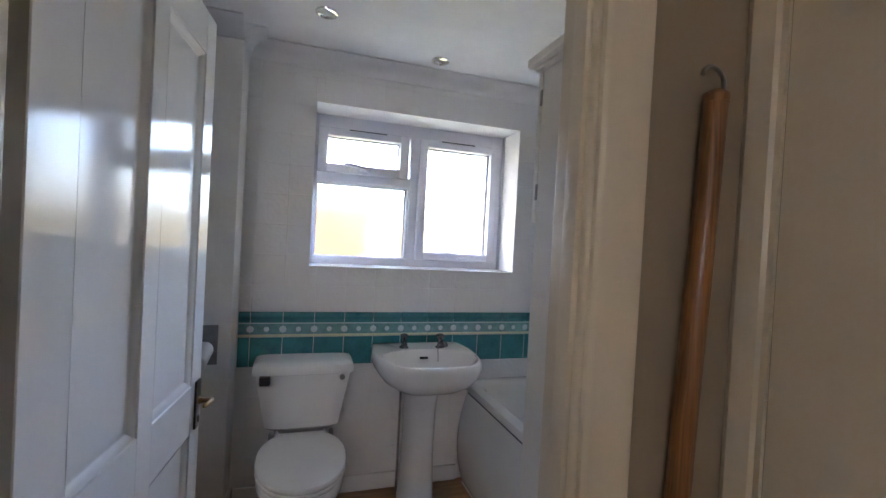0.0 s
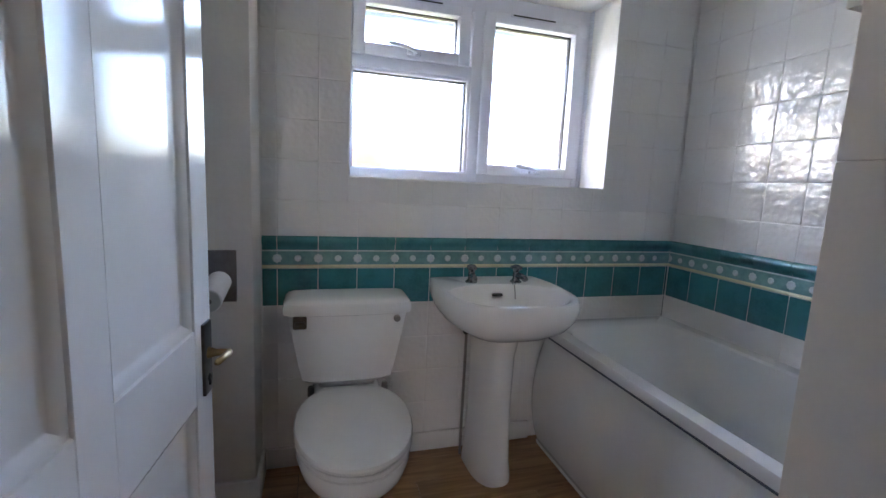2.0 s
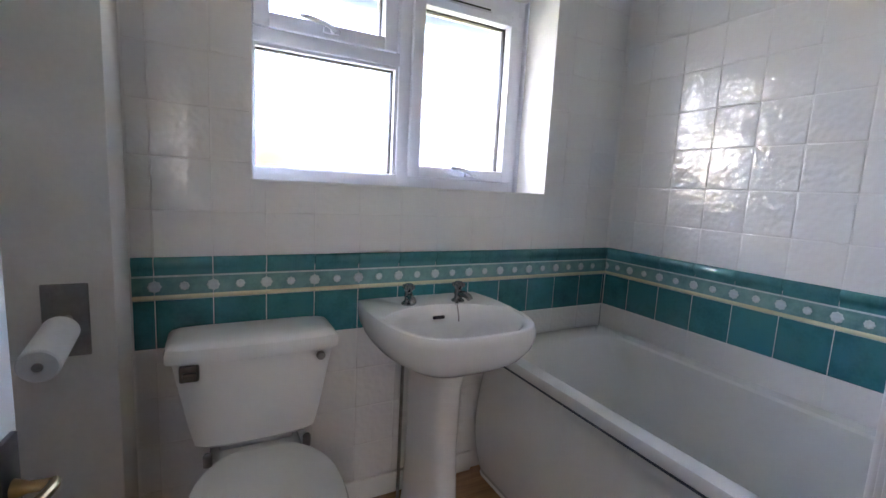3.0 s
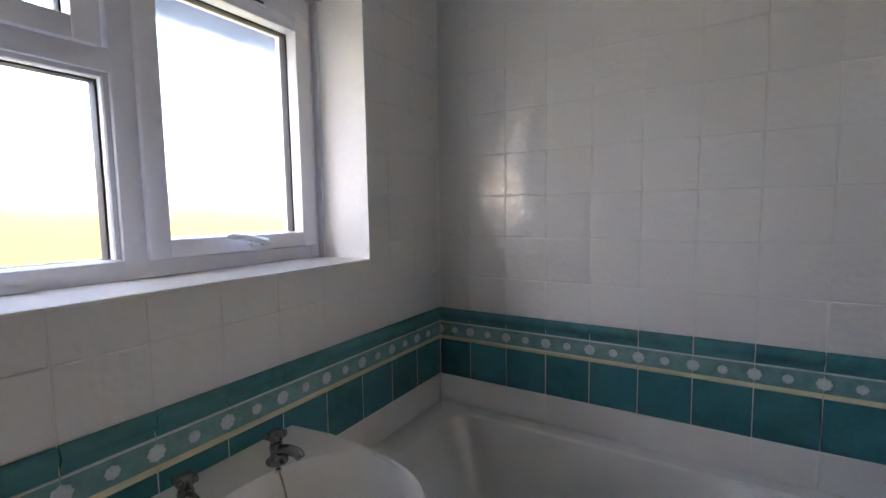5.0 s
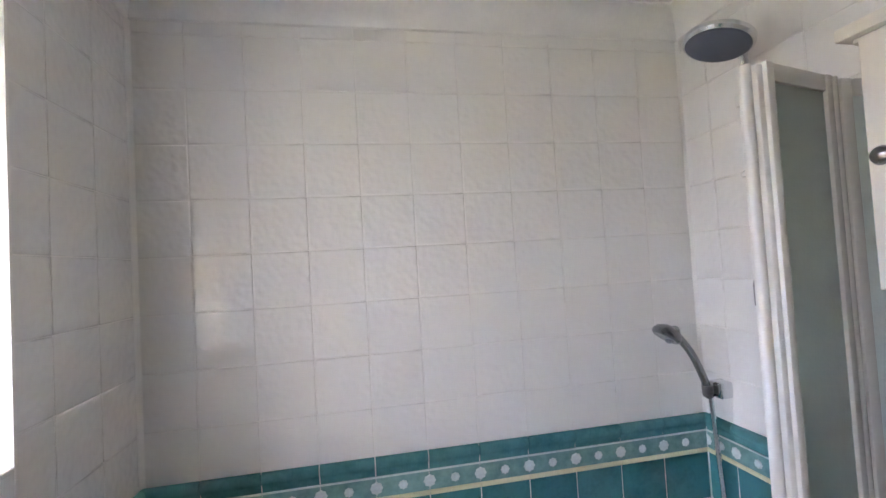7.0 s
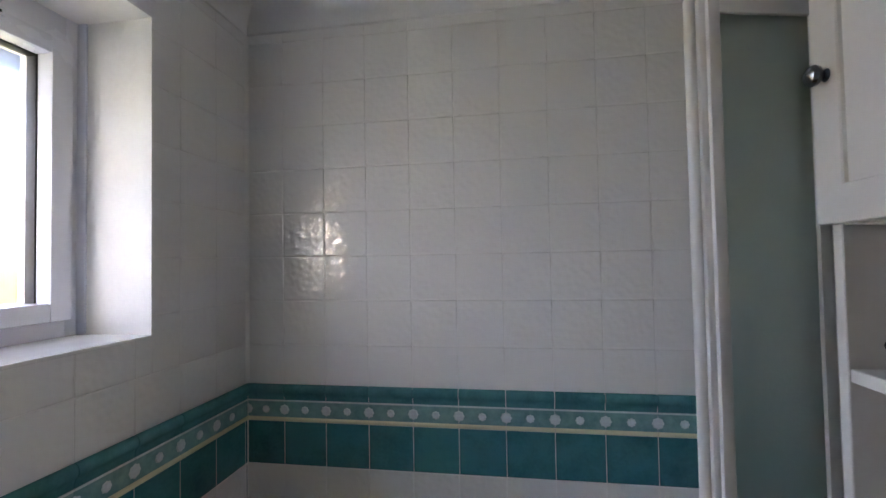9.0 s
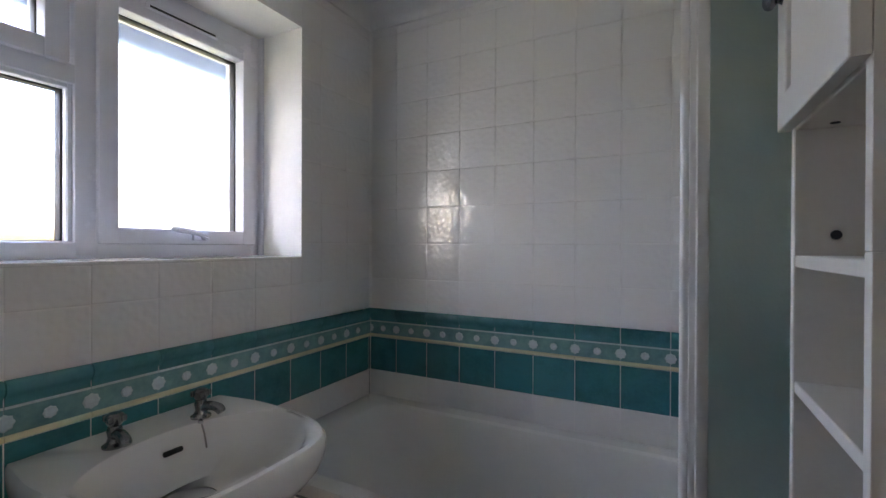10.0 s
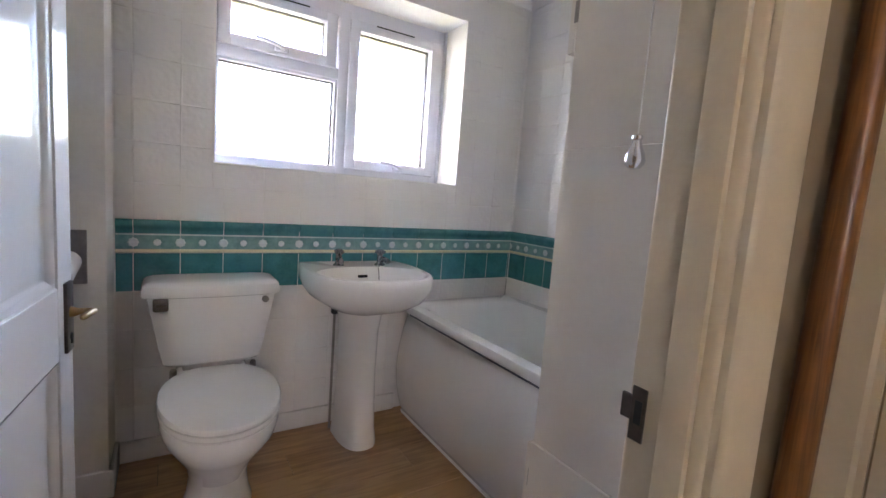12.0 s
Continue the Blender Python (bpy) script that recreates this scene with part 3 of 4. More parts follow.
basin = thing("basin", "white ceramic pedestal basin with two chrome taps", "basin")
C0 = (CX, -0.22)
rings = [polar_ring(basin_outline(0.15, 0.16), C0, 0.615), polar_ring(basin_outline(0.09, 0.10), C0, 0.635), polar_ring(basin_outline(0.035, 0.045), C0, 0.672),
         polar_ring(basin_outline(0.010, 0.015), C0, 0.71), polar_ring(basin_outline(0.002, 0.004), C0, 0.738), polar_ring(basin_outline(), C0, 0.760),
         polar_ring(basin_outline(0.002, 0.002), C0, 0.778), polar_ring(basin_outline(0.008, 0.008), C0, 0.787), polar_ring(basin_outline(0.018, 0.018), C0, 0.789),
         polar_ring(bowl_outline(0.238, 0.203), C0, 0.782), polar_ring(bowl_outline(0.230, 0.194), C0, 0.772), polar_ring(bowl_outline(0.21, 0.170), C0, 0.725),
         polar_ring(bowl_outline(0.16, 0.115), C0, 0.672), polar_ring(bowl_outline(0.075, 0.055), C0, 0.648), polar_ring(bowl_outline(0.02, 0.016), C0, 0.643, grow=1.0)]
part("bowl", loft(rings), M_CERAMIC, basin)


def ped_ring(w, yf, yb, z):
    out = []
    for i in range(33):
        a = math.pi + math.pi * i / 32
        out.append((CX - 0.003 + w * math.copysign(abs(math.cos(a)) ** 0.8, math.cos(a)), yb + (yf - yb) * abs(math.sin(a)) ** 0.6, z))
    return out


rings = [ped_ring(0.086, -0.315, -0.10, 0.0), ped_ring(0.086, -0.315, -0.10, 0.02), ped_ring(0.078, -0.305, -0.10, 0.08), ped_ring(0.07, -0.295, -0.10, 0.3), ped_ring(0.072, -0.30, -0.10, 0.52), ped_ring(0.085, -0.325, -0.09, 0.635)]
part("pedestal", loft(rings), M_CERAMIC, basin, "tapered ceramic pedestal")


def tap(x, y, z, turn):
    at = Matrix.Translation((x, y, z)) @ Matrix.Rotation(radians(turn), 4, "Z") @ Matrix.Scale(1.02, 4)
    bm = lathe([(0.0, 0.0), (0.024, 0.0), (0.024, 0.004), (0.016, 0.01), (0.013, 0.02), (0.015, 0.034), (0.012, 0.045), (0.0, 0.046)], n=20)
    pts = curve([(0, -0.004, 0.026), (0, -0.03, 0.032), (0, -0.055, 0.028), (0, -0.064, 0.018)], 5)
    tube(pts, [0.0115] * (len(pts) - 3) + [0.011, 0.0105, 0.0095], 10, bm)
    t = part("tap", bm, M_SATIN, basin, "chrome pillar tap", at)
    bm = lathe([(0.0, 0.044), (0.011, 0.044), (0.015, 0.05), (0.018, 0.056), (0.018, 0.066), (0.012, 0.072), (0.0, 0.073)], n=20)
    for k in range(4):
        a = math.pi / 4 + math.pi / 2 * k
        bx((math.cos(a) * 0.018 - 0.005, math.sin(a) * 0.018 - 0.005, 0.054), (math.cos(a) * 0.018 + 0.005, math.sin(a) * 0.018 + 0.005, 0.068), 0.002, 1, bm)
    h = part("tap_head", bm, M_SATIN, t)


tap(-1.078, -0.104, 0.786, -8)
tap(-0.883, -0.114, 0.786, 12)
part("overflow", bx((-1.003, -0.162, 0.738), (-0.958, -0.150, 0.750), 0.004, 2), M_BLACK, basin, "dark overflow slot")
part("chain", tube(curve([(-0.905, -0.150, 0.782), (-0.905, -0.158, 0.765), (-0.906, -0.166, 0.748), (-0.908, -0.174, 0.728)], 6), 0.0024, 6), M_DARKCHROME, basin, "bead chain")
part("chain_stay", lathe([(0.0, 0), (0.007, 0), (0.006, 0.006), (0, 0.007)], (-0.905, -0.146, 0.784), "z", 12), M_CHROME, basin)
part("plug_hole", lathe([(0.0, 0.644), (0.02, 0.644), (0.019, 0.648), (0.0, 0.646)], (CX, -0.27, 0), "z", 16), M_CHROME, basin)
supply = thing("supply_pipe", "grey supply pipe behind the basin pedestal", "pipe")
part("pipe", tube([(-1.074, -0.07, 0.0), (-1.074, -0.07, 0.6)], 0.006, 10), M_DARKCHROME, supply)
part("valve", bx((-1.088, -0.086, 0.555), (-1.06, -0.054, 0.595), 0.006, 2), M_BLACK, supply)
waste = thing("waste_pipe", "white plastic waste pipe behind the pedestal", "pipe")
part("pipe", tube(curve([(-0.95, -0.10, 0.58), (-0.935, -0.075, 0.5), (-0.925, -0.06, 0.36), (-0.92, -0.055, 0.2), (-0.92, -0.055, 0.0)], 5), 0.018, 12), M_ACRYLIC, waste)

# ---- toilet ----
TX = -1.572
toilet = thing("toilet", "white close-coupled toilet with lid closed", "toilet")


def egg(scale, z, shift=0.0, length=1.0, n=48):
    """Plan of the seat: narrow and straight at the back, round at the front."""
    out = []
    for i in range(n):
        a = 2 * math.pi * i / n
        c, s = math.cos(a), math.sin(a)
        if s <= 0:
            x, y = 0.181 * math.copysign(abs(c) ** 0.92, c), -0.44 + 0.275 * -(abs(s) ** 0.95)
        else:
            x, y = (0.181 - 0.052 * s ** 1.6) * math.copysign(abs(c) ** 0.42, c), -0.44 + 0.225 * s ** 0.72
        out.append((TX + x * scale, -0.42 + (y + 0.42) * length * scale + shift, z))
    return out


rings = [egg(0.60, 0.0, 0.04, 0.86), egg(0.60, 0.02, 0.04, 0.86), egg(0.54, 0.05, 0.045, 0.86), egg(0.50, 0.13, 0.04, 0.88), egg(0.60, 0.2, 0.02, 0.92), egg(0.78, 0.265, 0.008, 0.96), egg(0.93, 0.325, 0.0), egg(0.975, 0.36), egg(0.975, 0.385), egg(0.95, 0.39)]
part("bowl", loft(rings), M_CERAMIC, toilet)
bm = bx((TX - 0.13, -0.26, 0.26), (TX + 0.13, -0.02, 0.392), 0.03, 3)
bx((TX - 0.075, -0.3, 0.0), (TX + 0.075, -0.06, 0.3), 0.03, 3, bm)
part("back_block", bm, M_CERAMIC, toilet)
part("seat", loft([egg(0.985, 0.392), egg(1.0, 0.396), egg(1.0, 0.404), egg(0.985, 0.408)]), M_SEAT, toilet)
part("lid", loft([egg(0.985, 0.411), egg(1.004, 0.416), egg(1.004, 0.424), egg(0.985, 0.431), egg(0.9, 0.435), egg(0.5, 0.436)]), M_SEAT, toilet, "flat white plastic lid, closed")
for s in (-1, 1):
    part("hinge", lathe([(0.0, 0.39), (0.012, 0.39), (0.012, 0.42), (0.008, 0.426), (0.0, 0.426)], (TX + s * 0.135, -0.19, 0), "z", 12), M_DARKCHROME, toilet)


def cistern_ring(hw, yf, z, bow=0.015):
    pts = []
    for i in range(13):
        u = -1 + 2 * i / 12
        pts.append((TX + hw * u, yf - bow * (1 - u * u), z))
    r = 0.018
    pts = [(TX - hw, yf + 0.03, z), (TX - hw + 0.003, yf + 0.010, z)] + pts[1:-1] + [(TX + hw - 0.003, yf + 0.010, z), (TX + hw, yf + 0.03, z)]
    pts += [(TX + hw, -0.012, z), (TX - hw, -0.012, z)]
    return pts


part("cistern", loft([cistern_ring(0.140, -0.120, 0.410), cistern_ring(0.158, -0.136, 0.414), cistern_ring(0.169, -0.145, 0.425), cistern_ring(0.184, -0.152, 0.49), cistern_ring(0.204, -0.16, 0.60), cistern_ring(0.219, -0.166, 0.686)]), M_CERAMIC, toilet)
part("cistern_lid", loft([cistern_ring(0.224, -0.170, 0.686), cistern_ring(0.232, -0.177, 0.689), cistern_ring(0.235, -0.18, 0.698), cistern_ring(0.235, -0.18, 0.716), cistern_ring(0.231, -0.177, 0.730), cistern_ring(0.221, -0.168, 0.739), cistern_ring(0.200, -0.150, 0.744), cistern_ring(0.14, -0.11, 0.746)]), M_CERAMIC, toilet)
bm = bx((TX - 0.198, -0.192, 0.642), (TX - 0.150, -0.168, 0.688), 0.006, 2)
bx((TX - 0.19, -0.204, 0.66), (TX - 0.155, -0.188, 0.672), 0.004, 2, bm)
part("flush_lever", bm, M_BRONZE, toilet, "dark chrome flush lever")
part("blanking_cap", lathe([(0.0, -0.186), (0.011, -0.186), (0.013, -0.181), (0.013, -0.165), (0.0, -0.165)], (TX + 0.178, 0, 0.668), "y", 16), M_DARKCHROME, toilet)
part("flush_neck", bx((TX - 0.105, -0.13, 0.385), (TX + 0.105, -0.03, 0.415), 0.01, 2), M_CERAMIC, toilet)

# ---- toilet roll holder on the pier ----
holder = thing("toilet_roll_holder", "brushed metal toilet roll holder with white roll", "toilet roll holder")
part("back_plate", bx((-2.033, -0.2105, 0.757), (-1.945, -0.2055, 0.932), 0.002, 1), M_DARKCHROME, holder)
roll_at = Matrix.Translation((-1.985, -0.209, 0.85)) @ Matrix.Rotation(radians(9), 4, "X")
part("spindle", tube([(0, 0.004, 0), (0, -0.222, 0)], 0.009, 12), M_DARKCHROME, holder, at=roll_at)
roll = part("roll", lathe([(0.021, -0.218), (0.032, -0.218), (0.035, -0.214), (0.035, -0.064), (0.032, -0.060), (0.021, -0.060)], (0, 0, 0), "y", 28), M_PAPER, holder, "thin white paper roll", roll_at)
part("core", lathe([(0.0, -0.2165), (0.0215, -0.2165), (0.0215, -0.2), (0.0, -0.2)], (0, 0, 0), "y", 20), M_BLACK, roll, "dark hollow core", roll_at)

# ---- tall cabinet between bath and door ----
KX0, KX1, KY = -1.062, -0.750, -1.365
cab = thing("tall_cabinet", "off-white painted tall cabinet with open shelves", "cabinet")
YB = Y_END + 0.003
part("side_panel", bx((KX0, YB, 0.0), (KX0 + 0.018, KY, 1.2265), 0.0006, 1), M_CABINET, cab)
part("side_panel", bx((KX0 + 0.0012, YB, 1.2273), (KX0 + 0.018, KY, 1.80), 0.0006, 1), M_CABINET, cab)
part("side_panel", bx((KX1 - 0.018, YB, 0.0), (KX1, KY, 1.80), 0.0015, 1), M_CABINET, cab)
part("back_panel", bx((KX0 + 0.018, YB, 0.06), (KX1 - 0.018, YB + 0.008, 1.80)), M_CABINET, cab)
for z in (0.10, 0.615, 0.82, 1.018, 1.21, 1.418):
    part("shelf", bx((KX0 + 0.018, YB + 0.008, z - 0.009), (KX1 - 0.018, KY - 0.002, z + 0.009), 0.0015, 1), M_CABINET, cab)
part("plinth", bx((KX0 + 0.02, KY - 0.04, 0.0), (KX1 - 0.02, KY - 0.02, 0.09)), M_CABINET, cab)
part("skirting_strip", bx((KX0 - 0.006, YB, 0.0), (KX0 - 0.0005, KY + 0.002, 0.62), 0.002, 1), M_CABINET, cab, "thin cover board on the lower side")
bm = bx((KX0 - 0.03, YB, 1.80), (KX1 + 0.025, KY + 0.03, 1.822), 0.004, 2)
bx((KX0 - 0.014, YB, 1.79), (KX1 + 0.01, KY + 0.016, 1.801), 0.003, 1, bm)
part("cornice", bm, M_CABINET, cab, "moulded cornice")


def cab_door(z0, z1, knob_z):
    y0, y1 = KY + 0.001, KY + 0.018
    w = 0.05
    rings = []
    for inset, y in ((0.0, y0), (0.0, y1 - 0.0015), (0.0015, y1), (w - 0.002, y1), (w, y1 - 0.002), (w, y0), (0.0, y0)):
        rings.append([(KX0 + inset, y, z0 + inset), (KX1 - inset, y, z0 + inset), (KX1 - inset, y, z1 - inset), (KX0 + inset, y, z1 - inset)])
    bm = loft(rings, False, False)
    bmesh.ops.remove_doubles(bm, verts=bm.verts, dist=0.00001)
    bmesh.ops.recalc_face_normals(bm, faces=bm.faces)
    d = part("cabinet_door", bm, M_CABINET, cab, "framed off-white cupboard door")
    part("door_panel", bx((KX0 + w - 0.002, y0 + 0.001, z0 + w - 0.002), (KX1 - w + 0.002, y1 - 0.007, z1 - w + 0.002)), M_CABINET, d)
    part("knob", lathe([(0.0, 0.0), (0.009, 0.0), (0.006, 0.004), (0.007, 0.007), (0.013, 0.011), (0.0145, 0.016), (0.012, 0.021), (0.006, 0.0245), (0.0, 0.025)], (KX1 - 0.028, y1, knob_z), "y", 18), M_SATIN, d, "round dark chrome knob")
    for hz in (z0 + 0.075, z1 - 0.075):
        part("hinge", bx((KX0 - 0.0022, y0 - 0.004, hz - 0.02), (KX0 + 0.001, y0 + 0.005, hz + 0.02), 0.0008, 1), M_DARKCHROME, d)


cab_door(1.412, 1.798, 1.61)
cab_door(0.095, 0.61, 0.5)
part("peg_hole", lathe([(0.0, -0.0012), (0.007, -0.0012), (0.007, 0.0008), (0.0, 0.0008)], (KX1 - 0.018, -1.415, 1.25), "x", 14), M_BLACK, cab)
part("peg_hole", lathe([(0.0, 1.4078), (0.006, 1.4078), (0.006, 1.4105), (0.0, 1.4105)], (-0.80, -1.405, 0), "z", 14), M_BLACK, cab)

# ---- folding bath screen ----
screen = thing("bath_screen", "folded bath screen with white frames, obscured glass", "shower screen")
SZ0, SZ1 = RIM + 0.004, 1.788


def screen_panel(p, q, z0, z1):
    """One framed leaf of the screen between the plan points p and q."""
    d = Vector((q[0] - p[0], q[1] - p[1], 0))
    at = Matrix.Translation((p[0], p[1], 0)) @ Matrix.Rotation(math.atan2(d.y, d.x), 4, "Z")
    ln = d.length
    bm = bmesh.new()
    bx((0, -0.009, z0), (0.021, 0.009, z1), 0.003, 2, bm)
    bx((ln - 0.021, -0.009, z0), (ln, 0.009, z1), 0.003, 2, bm)
    bx((0.02, -0.008, z1 - 0.032), (ln - 0.02, 0.008, z1 - 0.0008), 0.003, 2, bm)
    bx((0.02, -0.008, z0 + 0.0008), (ln - 0.02, 0.008, z0 + 0.032), 0.003, 2, bm)
    f = part("screen_frame", bm, M_ENAMEL, screen, at=at)
    part("glass", bx((0.02, -0.002, z0 + 0.028), (ln - 0.02, 0.002, z1 - 0.028)), M_SCREEN, f)
    return f


screen_panel((-0.686, -1.238), (-0.640, -1.428), SZ0, SZ1)
screen_panel((-0.642, -1.446), (-0.668, -1.640), SZ0, SZ1 - 0.006)
screen_panel((-0.657, -1.240), (-0.606, -1.425), SZ0, SZ1 - 0.006)
bm = lathe([(0.0, SZ0), (0.009, SZ0), (0.009, SZ1), (0.0, SZ1)], (-0.671, -1.222, 0), "z", 14)
lathe([(0.0, SZ0), (0.006, SZ0), (0.006, SZ1 - 0.008), (0.0, SZ1 - 0.008)], (-0.660, -1.227, 0), "z", 12, bm)
bx((-0.688, -1.242, SZ0), (-0.656, -1.228, SZ1 - 0.003), 0.003, 2, bm)
part("hinge_profile", bm, M_ENAMEL, screen, "ribbed white hinge profile")
part("hinge_profile", lathe([(0.0, SZ0), (0.009, SZ0), (0.009, SZ1 - 0.002), (0.0, SZ1 - 0.002)], (-0.640, -1.437, 0), "z", 14), M_ENAMEL, screen)
part("wall_profile", bx((-0.68, -1.663, SZ0), (-0.65, -1.638, SZ1 - 0.004), 0.003, 2), M_ENAMEL, screen)

# ---- showers ----
rose = thing("shower", "chrome rain shower head on a wall riser rail", "shower")
RXC, RYC, RZC = -0.39, -1.45, 1.984
part("head", lathe([(0.0, -0.012), (0.072, -0.012), (0.077, -0.006), (0.077, 0.004), (0.066, 0.012), (0.036, 0.02), (0.02, 0.03), (0.0, 0.032)], (0, 0, 0), "z", 36), M_CHROME, rose,
     "large round chrome rain head", Matrix.Translation((RXC, RYC, RZC)) @ Matrix.Rotation(radians(17), 4, "X"))
nz = part("nozzle_plate", lathe([(0.0, -0.0145), (0.066, -0.0145), (0.07, -0.012), (0.07, -0.010), (0.0, -0.010)], (0, 0, 0), "z", 36), M_GREY, rose,
          "dark grey nozzle plate", Matrix.Translation((RXC, RYC, RZC)) @ Matrix.Rotation(radians(17), 4, "X"))
part("arm", tube(curve([(RXC, RYC, RZC + 0.028), (RXC + 0.01, RYC - 0.03, RZC + 0.045), (-0.335, -1.57, RZC + 0.04), (-0.292, -1.618, RZC + 0.01), (-0.288, -1.622, RZC - 0.06)], 6), 0.011, 12), M_CHROME, rose)
part("riser", tube([(-0.288, -1.622, RZC - 0.05), (-0.279, -1.622, 1.34)], 0.0095, 12), M_CHROME, rose)
for z, w in ((1.885, 0.016), (1.685, 0.008)):
    part("bracket", bx((-0.30, -1.664, z - w), (-0.265, -1.606, z + w), 0.005, 2), M_ACRYLIC, rose, "white plastic rail bracket")
part("end_fitting", lathe([(0.0, 1.33), (0.012, 1.33), (0.013, 1.34), (0.013, 1.385), (0.010, 1.40), (0.0, 1.40)], (-0.279, -1.622, 0), "z", 16), M_DARKCHROME, rose)
part("hose", tube(curve([(-0.279, -1.622, 1.335), (-0.287, -1.62, 1.23), (-0.305, -1.615, 0.95), (-0.33, -1.61, 0.75), (-0.34, -1.61, 0.6)], 6), 0.007, 8), M_CHROME, rose)
handset = thing("hand_shower", "chrome hand shower in wall bracket with hose", "hand shower")
part("bracket", bx((-0.125, -1.664, 1.035), (-0.075, -1.620, 1.085), 0.007, 2), M_CHROME, handset, "chrome wall bracket")
part("cradle", lathe([(0.0, -0.022), (0.013, -0.022), (0.016, -0.012), (0.016, 0.012), (0.0, 0.016)], (-0.088, -1.605, 1.06), "z", 16), M_DARKCHROME, handset)
pts = curve([(-0.09, -1.61, 1.035), (-0.088, -1.603, 1.07), (-0.087, -1.585, 1.12), (-0.087, -1.558, 1.175), (-0.087, -1.525, 1.218), (-0.088, -1.497, 1.236)], 6)
part("handle", tube(pts, [0.0115] * (len(pts) - 7) + [0.0125, 0.0135, 0.015, 0.018, 0.022, 0.027, 0.030], 14), M_SATIN, handset, "grey satin handle")
part("spray_head", lathe([(0.0, -0.016), (0.036, -0.016), (0.043, -0.010), (0.043, 0.0), (0.036, 0.012), (0.02, 0.022), (0.0, 0.024)], (0, 0, 0), "z", 24), M_SATIN, handset,
     "round spray face", Matrix.Translation((-0.088, -1.482, 1.240)) @ Matrix.Rotation(radians(35), 4, "X"))


def ribbed(pts, r):
    return tube(pts, [r * (1.0 if i % 2 else 0.82) for i in range(len(pts))], 8)


part("hose", ribbed(curve([(-0.09, -1.612, 1.04), (-0.092, -1.62, 0.9), (-0.09, -1.634, 0.7), (-0.10, -1.63, 0.58), (-0.12, -1.6, 0.5), (-0.16, -1.55, 0.42)], 22), 0.008), M_CHROME, handset, "ribbed chrome hose")

# ---- ceiling lights and pull cord ----
light = thing("downlight", "recessed chrome ceiling downlight, switched off", "ceiling light", group="bathroom downlights")
part("bezel", lathe([(0.03, -0.004), (0.036, -0.010), (0.044, -0.008), (0.047, 0.0), (0.03, 0.0)], (0, 0, 0), "z", 28), M_CHROME, light)
part("lamp", lathe([(0.0, -0.002), (0.022, -0.003), (0.028, -0.0005), (0.0, 0.0)], (0, 0, 0), "z", 20), M_GREY, light)
light.matrix_world = Matrix.Translation((-0.985, -0.19, ZC))
copy_thing(light, Matrix.Translation((-1.56, -0.446, ZC)))
pull = thing("light_pull", "chrome teardrop light pull hanging on a cord", "light pull")
part("cord", tube([(-1.089, -1.545, 1.24), (-1.089, -1.545, ZC - 0.02)], 0.0014, 6), M_WALL, pull)
part("weight", lathe([(0.0, 0.0), (0.009, 0.001), (0.0145, 0.007), (0.016, 0.014), (0.0135, 0.025), (0.0085, 0.037), (0.0065, 0.045), (0.0085, 0.047), (0.0085, 0.052), (0.003, 0.055), (0.0, 0.056)], (-1.089, -1.545, 1.184), "z", 20), M_CHROME, pull)
part("ceiling_switch", lathe([(0.0, -0.022), (0.012, -0.022), (0.034, -0.014), (0.036, 0.0), (0.0, 0.0)], (-1.089, -1.545, ZC), "z", 24), M_UPVC, pull)

# ---- wall tiles, each a piece of its wall ----
MESHES = {}
TJ = 0.0013                    # half a joint


def tile_mesh(w, h, material, key, thick=0.007):
    """A glazed tile w by h in its own plane (local x across, z up, face towards -y)."""
    k = (round(w, 3), round(h, 3), key)
    if k in MESHES:
        return MESHES[k]
    a, b = w / 2 - TJ, h / 2 - TJ
    rings = []
    for inset, y in ((0, 0.0), (0, -thick + 0.0011), (0.0009, -thick + 0.0005), (0.0026, -thick + 0.00012), (0.006, -thick)):
        rings.append([(-a + inset, y, -b + inset), (a - inset, y, -b + inset), (a - inset, y, b - inset), (-a + inset, y, b - inset)])
    bm = loft(rings, False, True)
    for f in bm.faces:
        f.smooth = True
    me = bpy.data.meshes.new(key)
    bm.to_mesh(me)
    bm.free()
    me.materials.append(material)
    MESHES[k] = me
    return me


def rail_mesh(w, h):
    """The rounded rail tile that tops the band."""
    k = (round(w, 3), round(h, 3), "rail")
    if k in MESHES:
        return MESHES[k]
    a, b = w / 2 - TJ, h / 2 - 0.0006
    prof = [(0, -b), (-0.0085, -b), (-0.0085, -b + 0.006), (-0.0095, -b + 0.013), (-0.0125, -b + 0.020), (-0.018, -b + 0.025), (-0.0205, b - 0.021), (-0.0205, b - 0.014), (-0.018, b - 0.006), (-0.013, b - 0.0015), (-0.008, b), (0, b)]
    bm = loft([[(x, y, z) for y, z in prof] for x in (-a, a)])
    finish(bm, 50)
    me = bpy.data.meshes.new("rail")
    bm.to_mesh(me)
    bm.free()
    me.materials.append(M_DADO)
    MESHES[k] = me
    return me


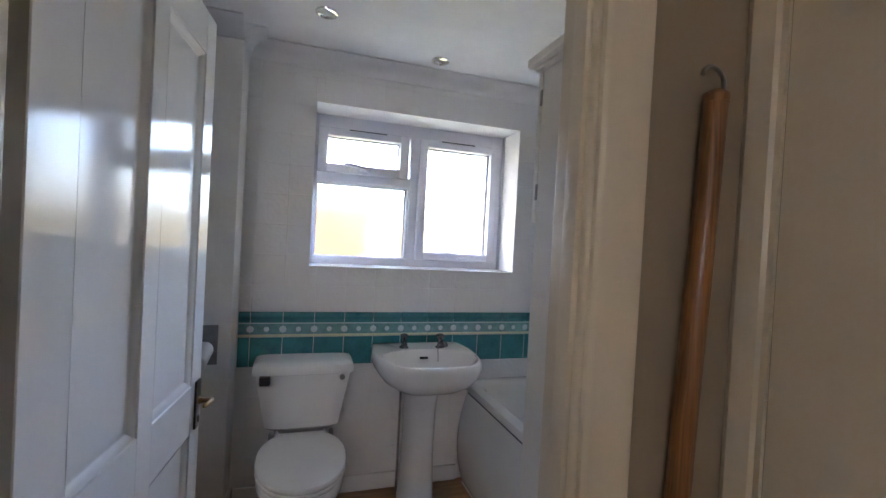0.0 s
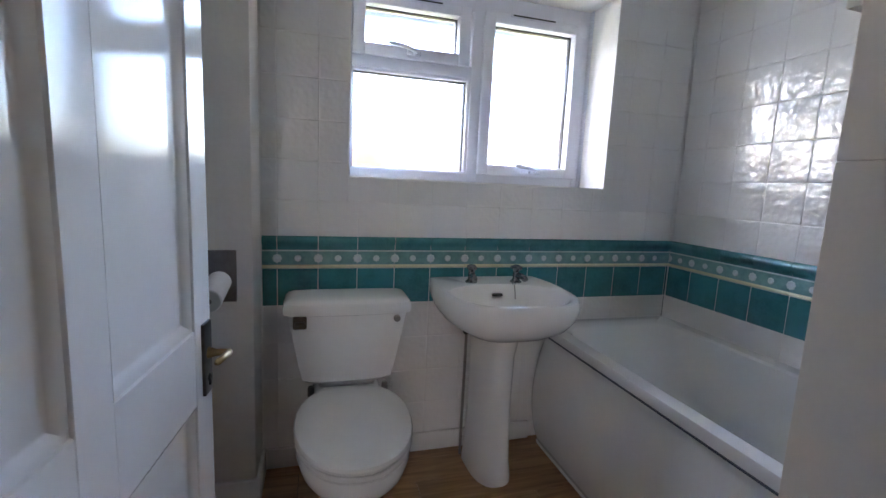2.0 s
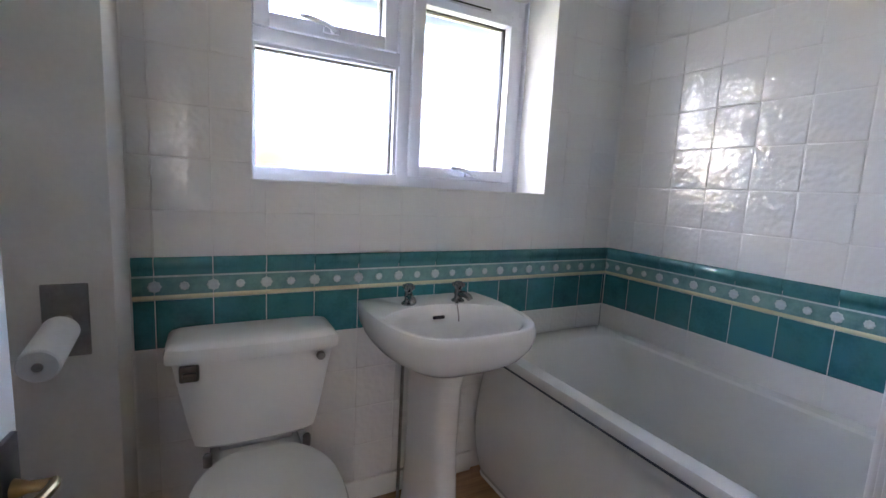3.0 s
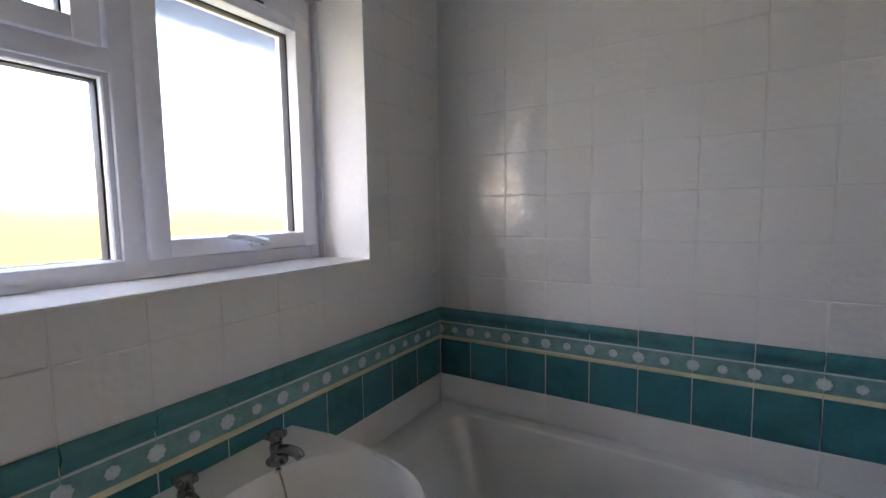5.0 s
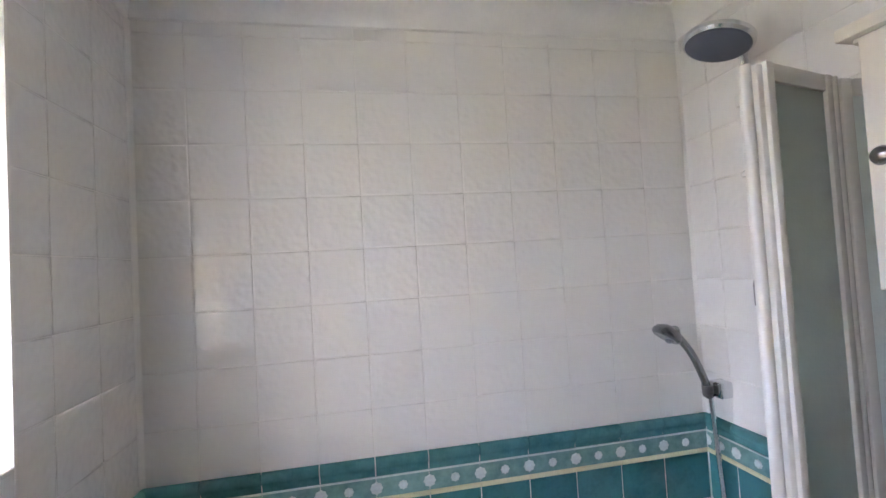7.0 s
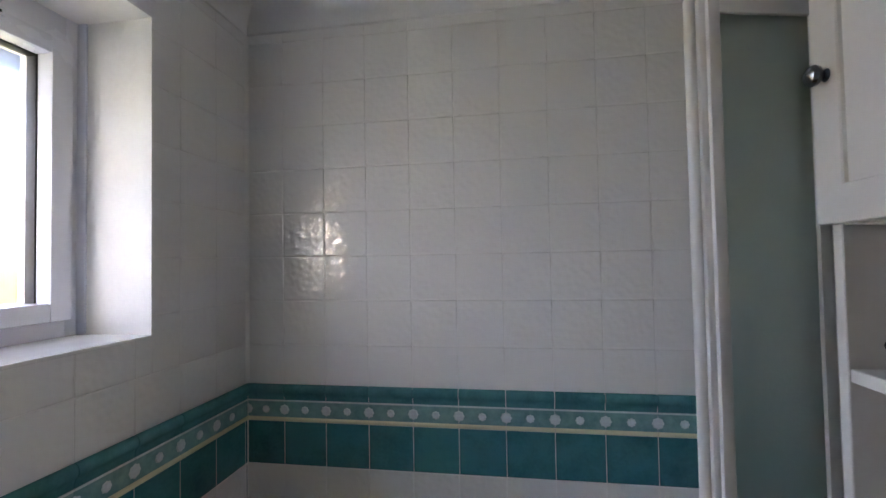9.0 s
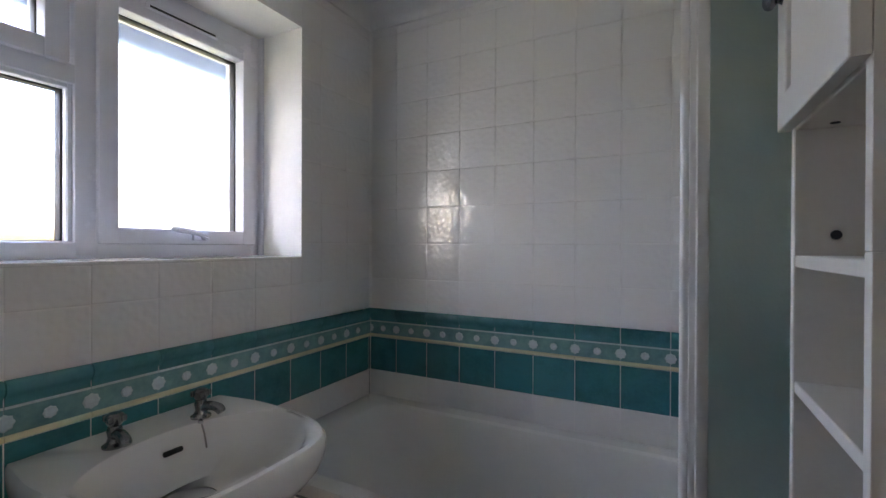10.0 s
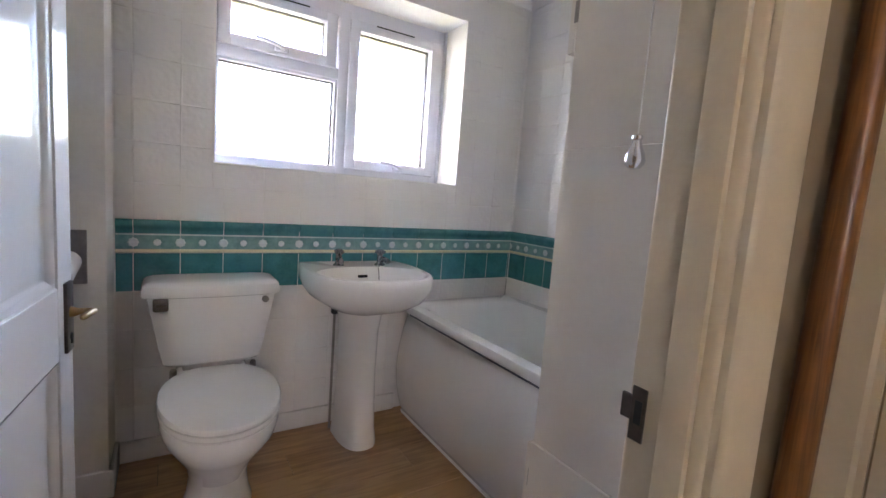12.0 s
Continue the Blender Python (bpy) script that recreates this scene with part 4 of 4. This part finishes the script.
def border_mesh(w, h):
    """A listello tile: pale line on top, two flowers, cream roll below."""
    k = (round(w, 3), round(h, 3), "border")
    if k in MESHES:
        return MESHES[k]
    a, b = w / 2 - 0.0006, h / 2
    bm = bmesh.new()
    bx((-a, -0.0075, -b), (a, 0, b), 0.0, bm=bm)
    n0 = set(bm.faces)
    bx((-a, -0.0105, b - 0.006), (a, -0.007, b - 0.0005), 0.001, 1, bm)
    for f in bm.faces:
        if f not in n0:
            f.material_index = 2
    n1 = set(bm.faces)
    prof = [(-0.007, -b + 0.0005), (-0.0115, -b + 0.002), (-0.013, -b + 0.007), (-0.0115, -b + 0.012), (-0.007, -b + 0.015)]
    loft([[(x, y, z) for y, z in prof] for x in (-a, a)], bm=bm)
    for f in bm.faces:
        if f not in n1:
            f.material_index = 1
    n2 = set(bm.faces)
    if w > 0.1:
        for cx, r in ((0.0, 0.0142), (-w / 2 + 0.0005, 0.0185)):
            ring0 = [(cx + r * (0.93 + 0.07 * math.cos(8 * t)) * math.cos(t), -0.0074, 0.003 + r * (0.93 + 0.07 * math.cos(8 * t)) * math.sin(t)) for t in [2 * math.pi * i / 32 for i in range(32)]]
            ring1 = [(cx + (x - cx) * 0.8, -0.0105, 0.003 + (z - 0.003) * 0.8) for x, y, z in ring0]
            ring2 = [(cx + (x - cx) * 0.3, -0.009, 0.003 + (z - 0.003) * 0.3) for x, y, z in ring0]
            loft([ring0, ring1, ring2], False, True, bm)
    for f in bm.faces:
        if f not in n2:
            f.material_index = 2
    finish(bm, 40)
    me = bpy.data.meshes.new("border")
    bm.to_mesh(me)
    bm.free()
    for k2 in (M_BORDER, M_CREAM, M_PALE):
        me.materials.append(k2)
    MESHES[k] = me
    return me


rng = random.Random(5)


def put(name, me, wall, at, tilt=0.0):
    ob = new(name, me)
    ob.matrix_world = at @ Euler((rng.uniform(-tilt, tilt), 0, rng.uniform(-tilt, tilt))).to_matrix().to_4x4()
    ob.parent = wall
    return ob


def minus(rect, hole):
    """A rectangle less a hole, as up to four rectangles."""
    x0, x1, z0, z1 = rect
    a, b, c, d = hole
    if b <= x0 or a >= x1 or d <= z0 or c >= z1:
        return [rect]
    out = []
    if a > x0:
        out.append((x0, a, z0, z1))
    if b < x1:
        out.append((b, x1, z0, z1))
    m0, m1 = max(x0, a), min(x1, b)
    if c > z0:
        out.append((m0, m1, z0, c))
    if d < z1:
        out.append((m0, m1, d, z1))
    return out


def tile_wall(wall, base, u_cuts, u1, hole=None, low=0.0):
    """Lays white tiles, teal tiles, border and rail; base maps (u, 0, z) of the wall into the world."""
    us = [u for u in u_cuts if u < u1 - 0.01] + [u1]
    zs = [z for z in (0.0725, 0.2245, 0.3765, 0.5285, 0.680) if z >= low - 0.03]
    rows = list(zip(zs, zs[1:])) + [(0.956, 1.092)] + [(1.092 + 0.152 * i, 1.244 + 0.152 * i) for i in range(6)] + [(2.004, 2.156), (2.156, 2.20)]
    for ua, ub in zip(us, us[1:]):
        for za, zb in rows:
            for x0, x1, z0, z1 in minus((ua, ub, za, zb), hole) if hole else [(ua, ub, za, zb)]:
                if x1 - x0 > 0.006 and z1 - z0 > 0.006:
                    put("tile", tile_mesh(x1 - x0, z1 - z0, M_TILE, "tile"), wall, base @ Matrix.Translation(((x0 + x1) / 2, 0, (z0 + z1) / 2)), 0.0008)
        c, w = (ua + ub) / 2, ub - ua
        put("teal_tile", tile_mesh(w, 0.148, M_TEAL, "teal_tile"), wall, base @ Matrix.Translation((c, 0, 0.754)), 0.004)
        put("border_tile", border_mesh(w, 0.074), wall, base @ Matrix.Translation((c, 0, 0.865)))
        put("rail_tile", rail_mesh(w, 0.054), wall, base @ Matrix.Translation((c, 0, 0.929)))


window_cuts = [-1.891] + [-1.836 + 0.152 * i for i in range(13)]
tile_wall(wall_window, Matrix.Translation((0, 0.0080, 0)), window_cuts, 0.0, (RX0, RX1, RZ0, RZ1))
east = Matrix.Translation((0.0079, 0, 0)) @ Matrix.Rotation(radians(-90), 4, "Z")
tile_wall(wall_east, east, [0.0] + [0.137 + 0.152 * i for i in range(12)], -Y_END, None, 0.52)
end = Matrix.Translation((0, Y_END - 0.0079, 0)) @ Matrix.Rotation(radians(180), 4, "Z")
tile_wall(wall_end, end, [0.0] + [0.112 + 0.152 * i for i in range(6)], 0.742, None, 0.52)
for name, y in (("trim_corner_window", 0.0), ("trim_corner_shower", Y_END)):
    side = 1 if y < -1 else -1
    bead = loft([[(0.003, y - side * 0.003, z), (-0.008, y - side * 0.0014, z), (-0.0025, y + side * 0.0025, z), (0.0014, y + side * 0.008, z)] for z in (0.957, 2.2)])
    tagged(part(name, bead, M_GROUT), "white grout line in the tiled corner", "grout", kind="structure")
planks()
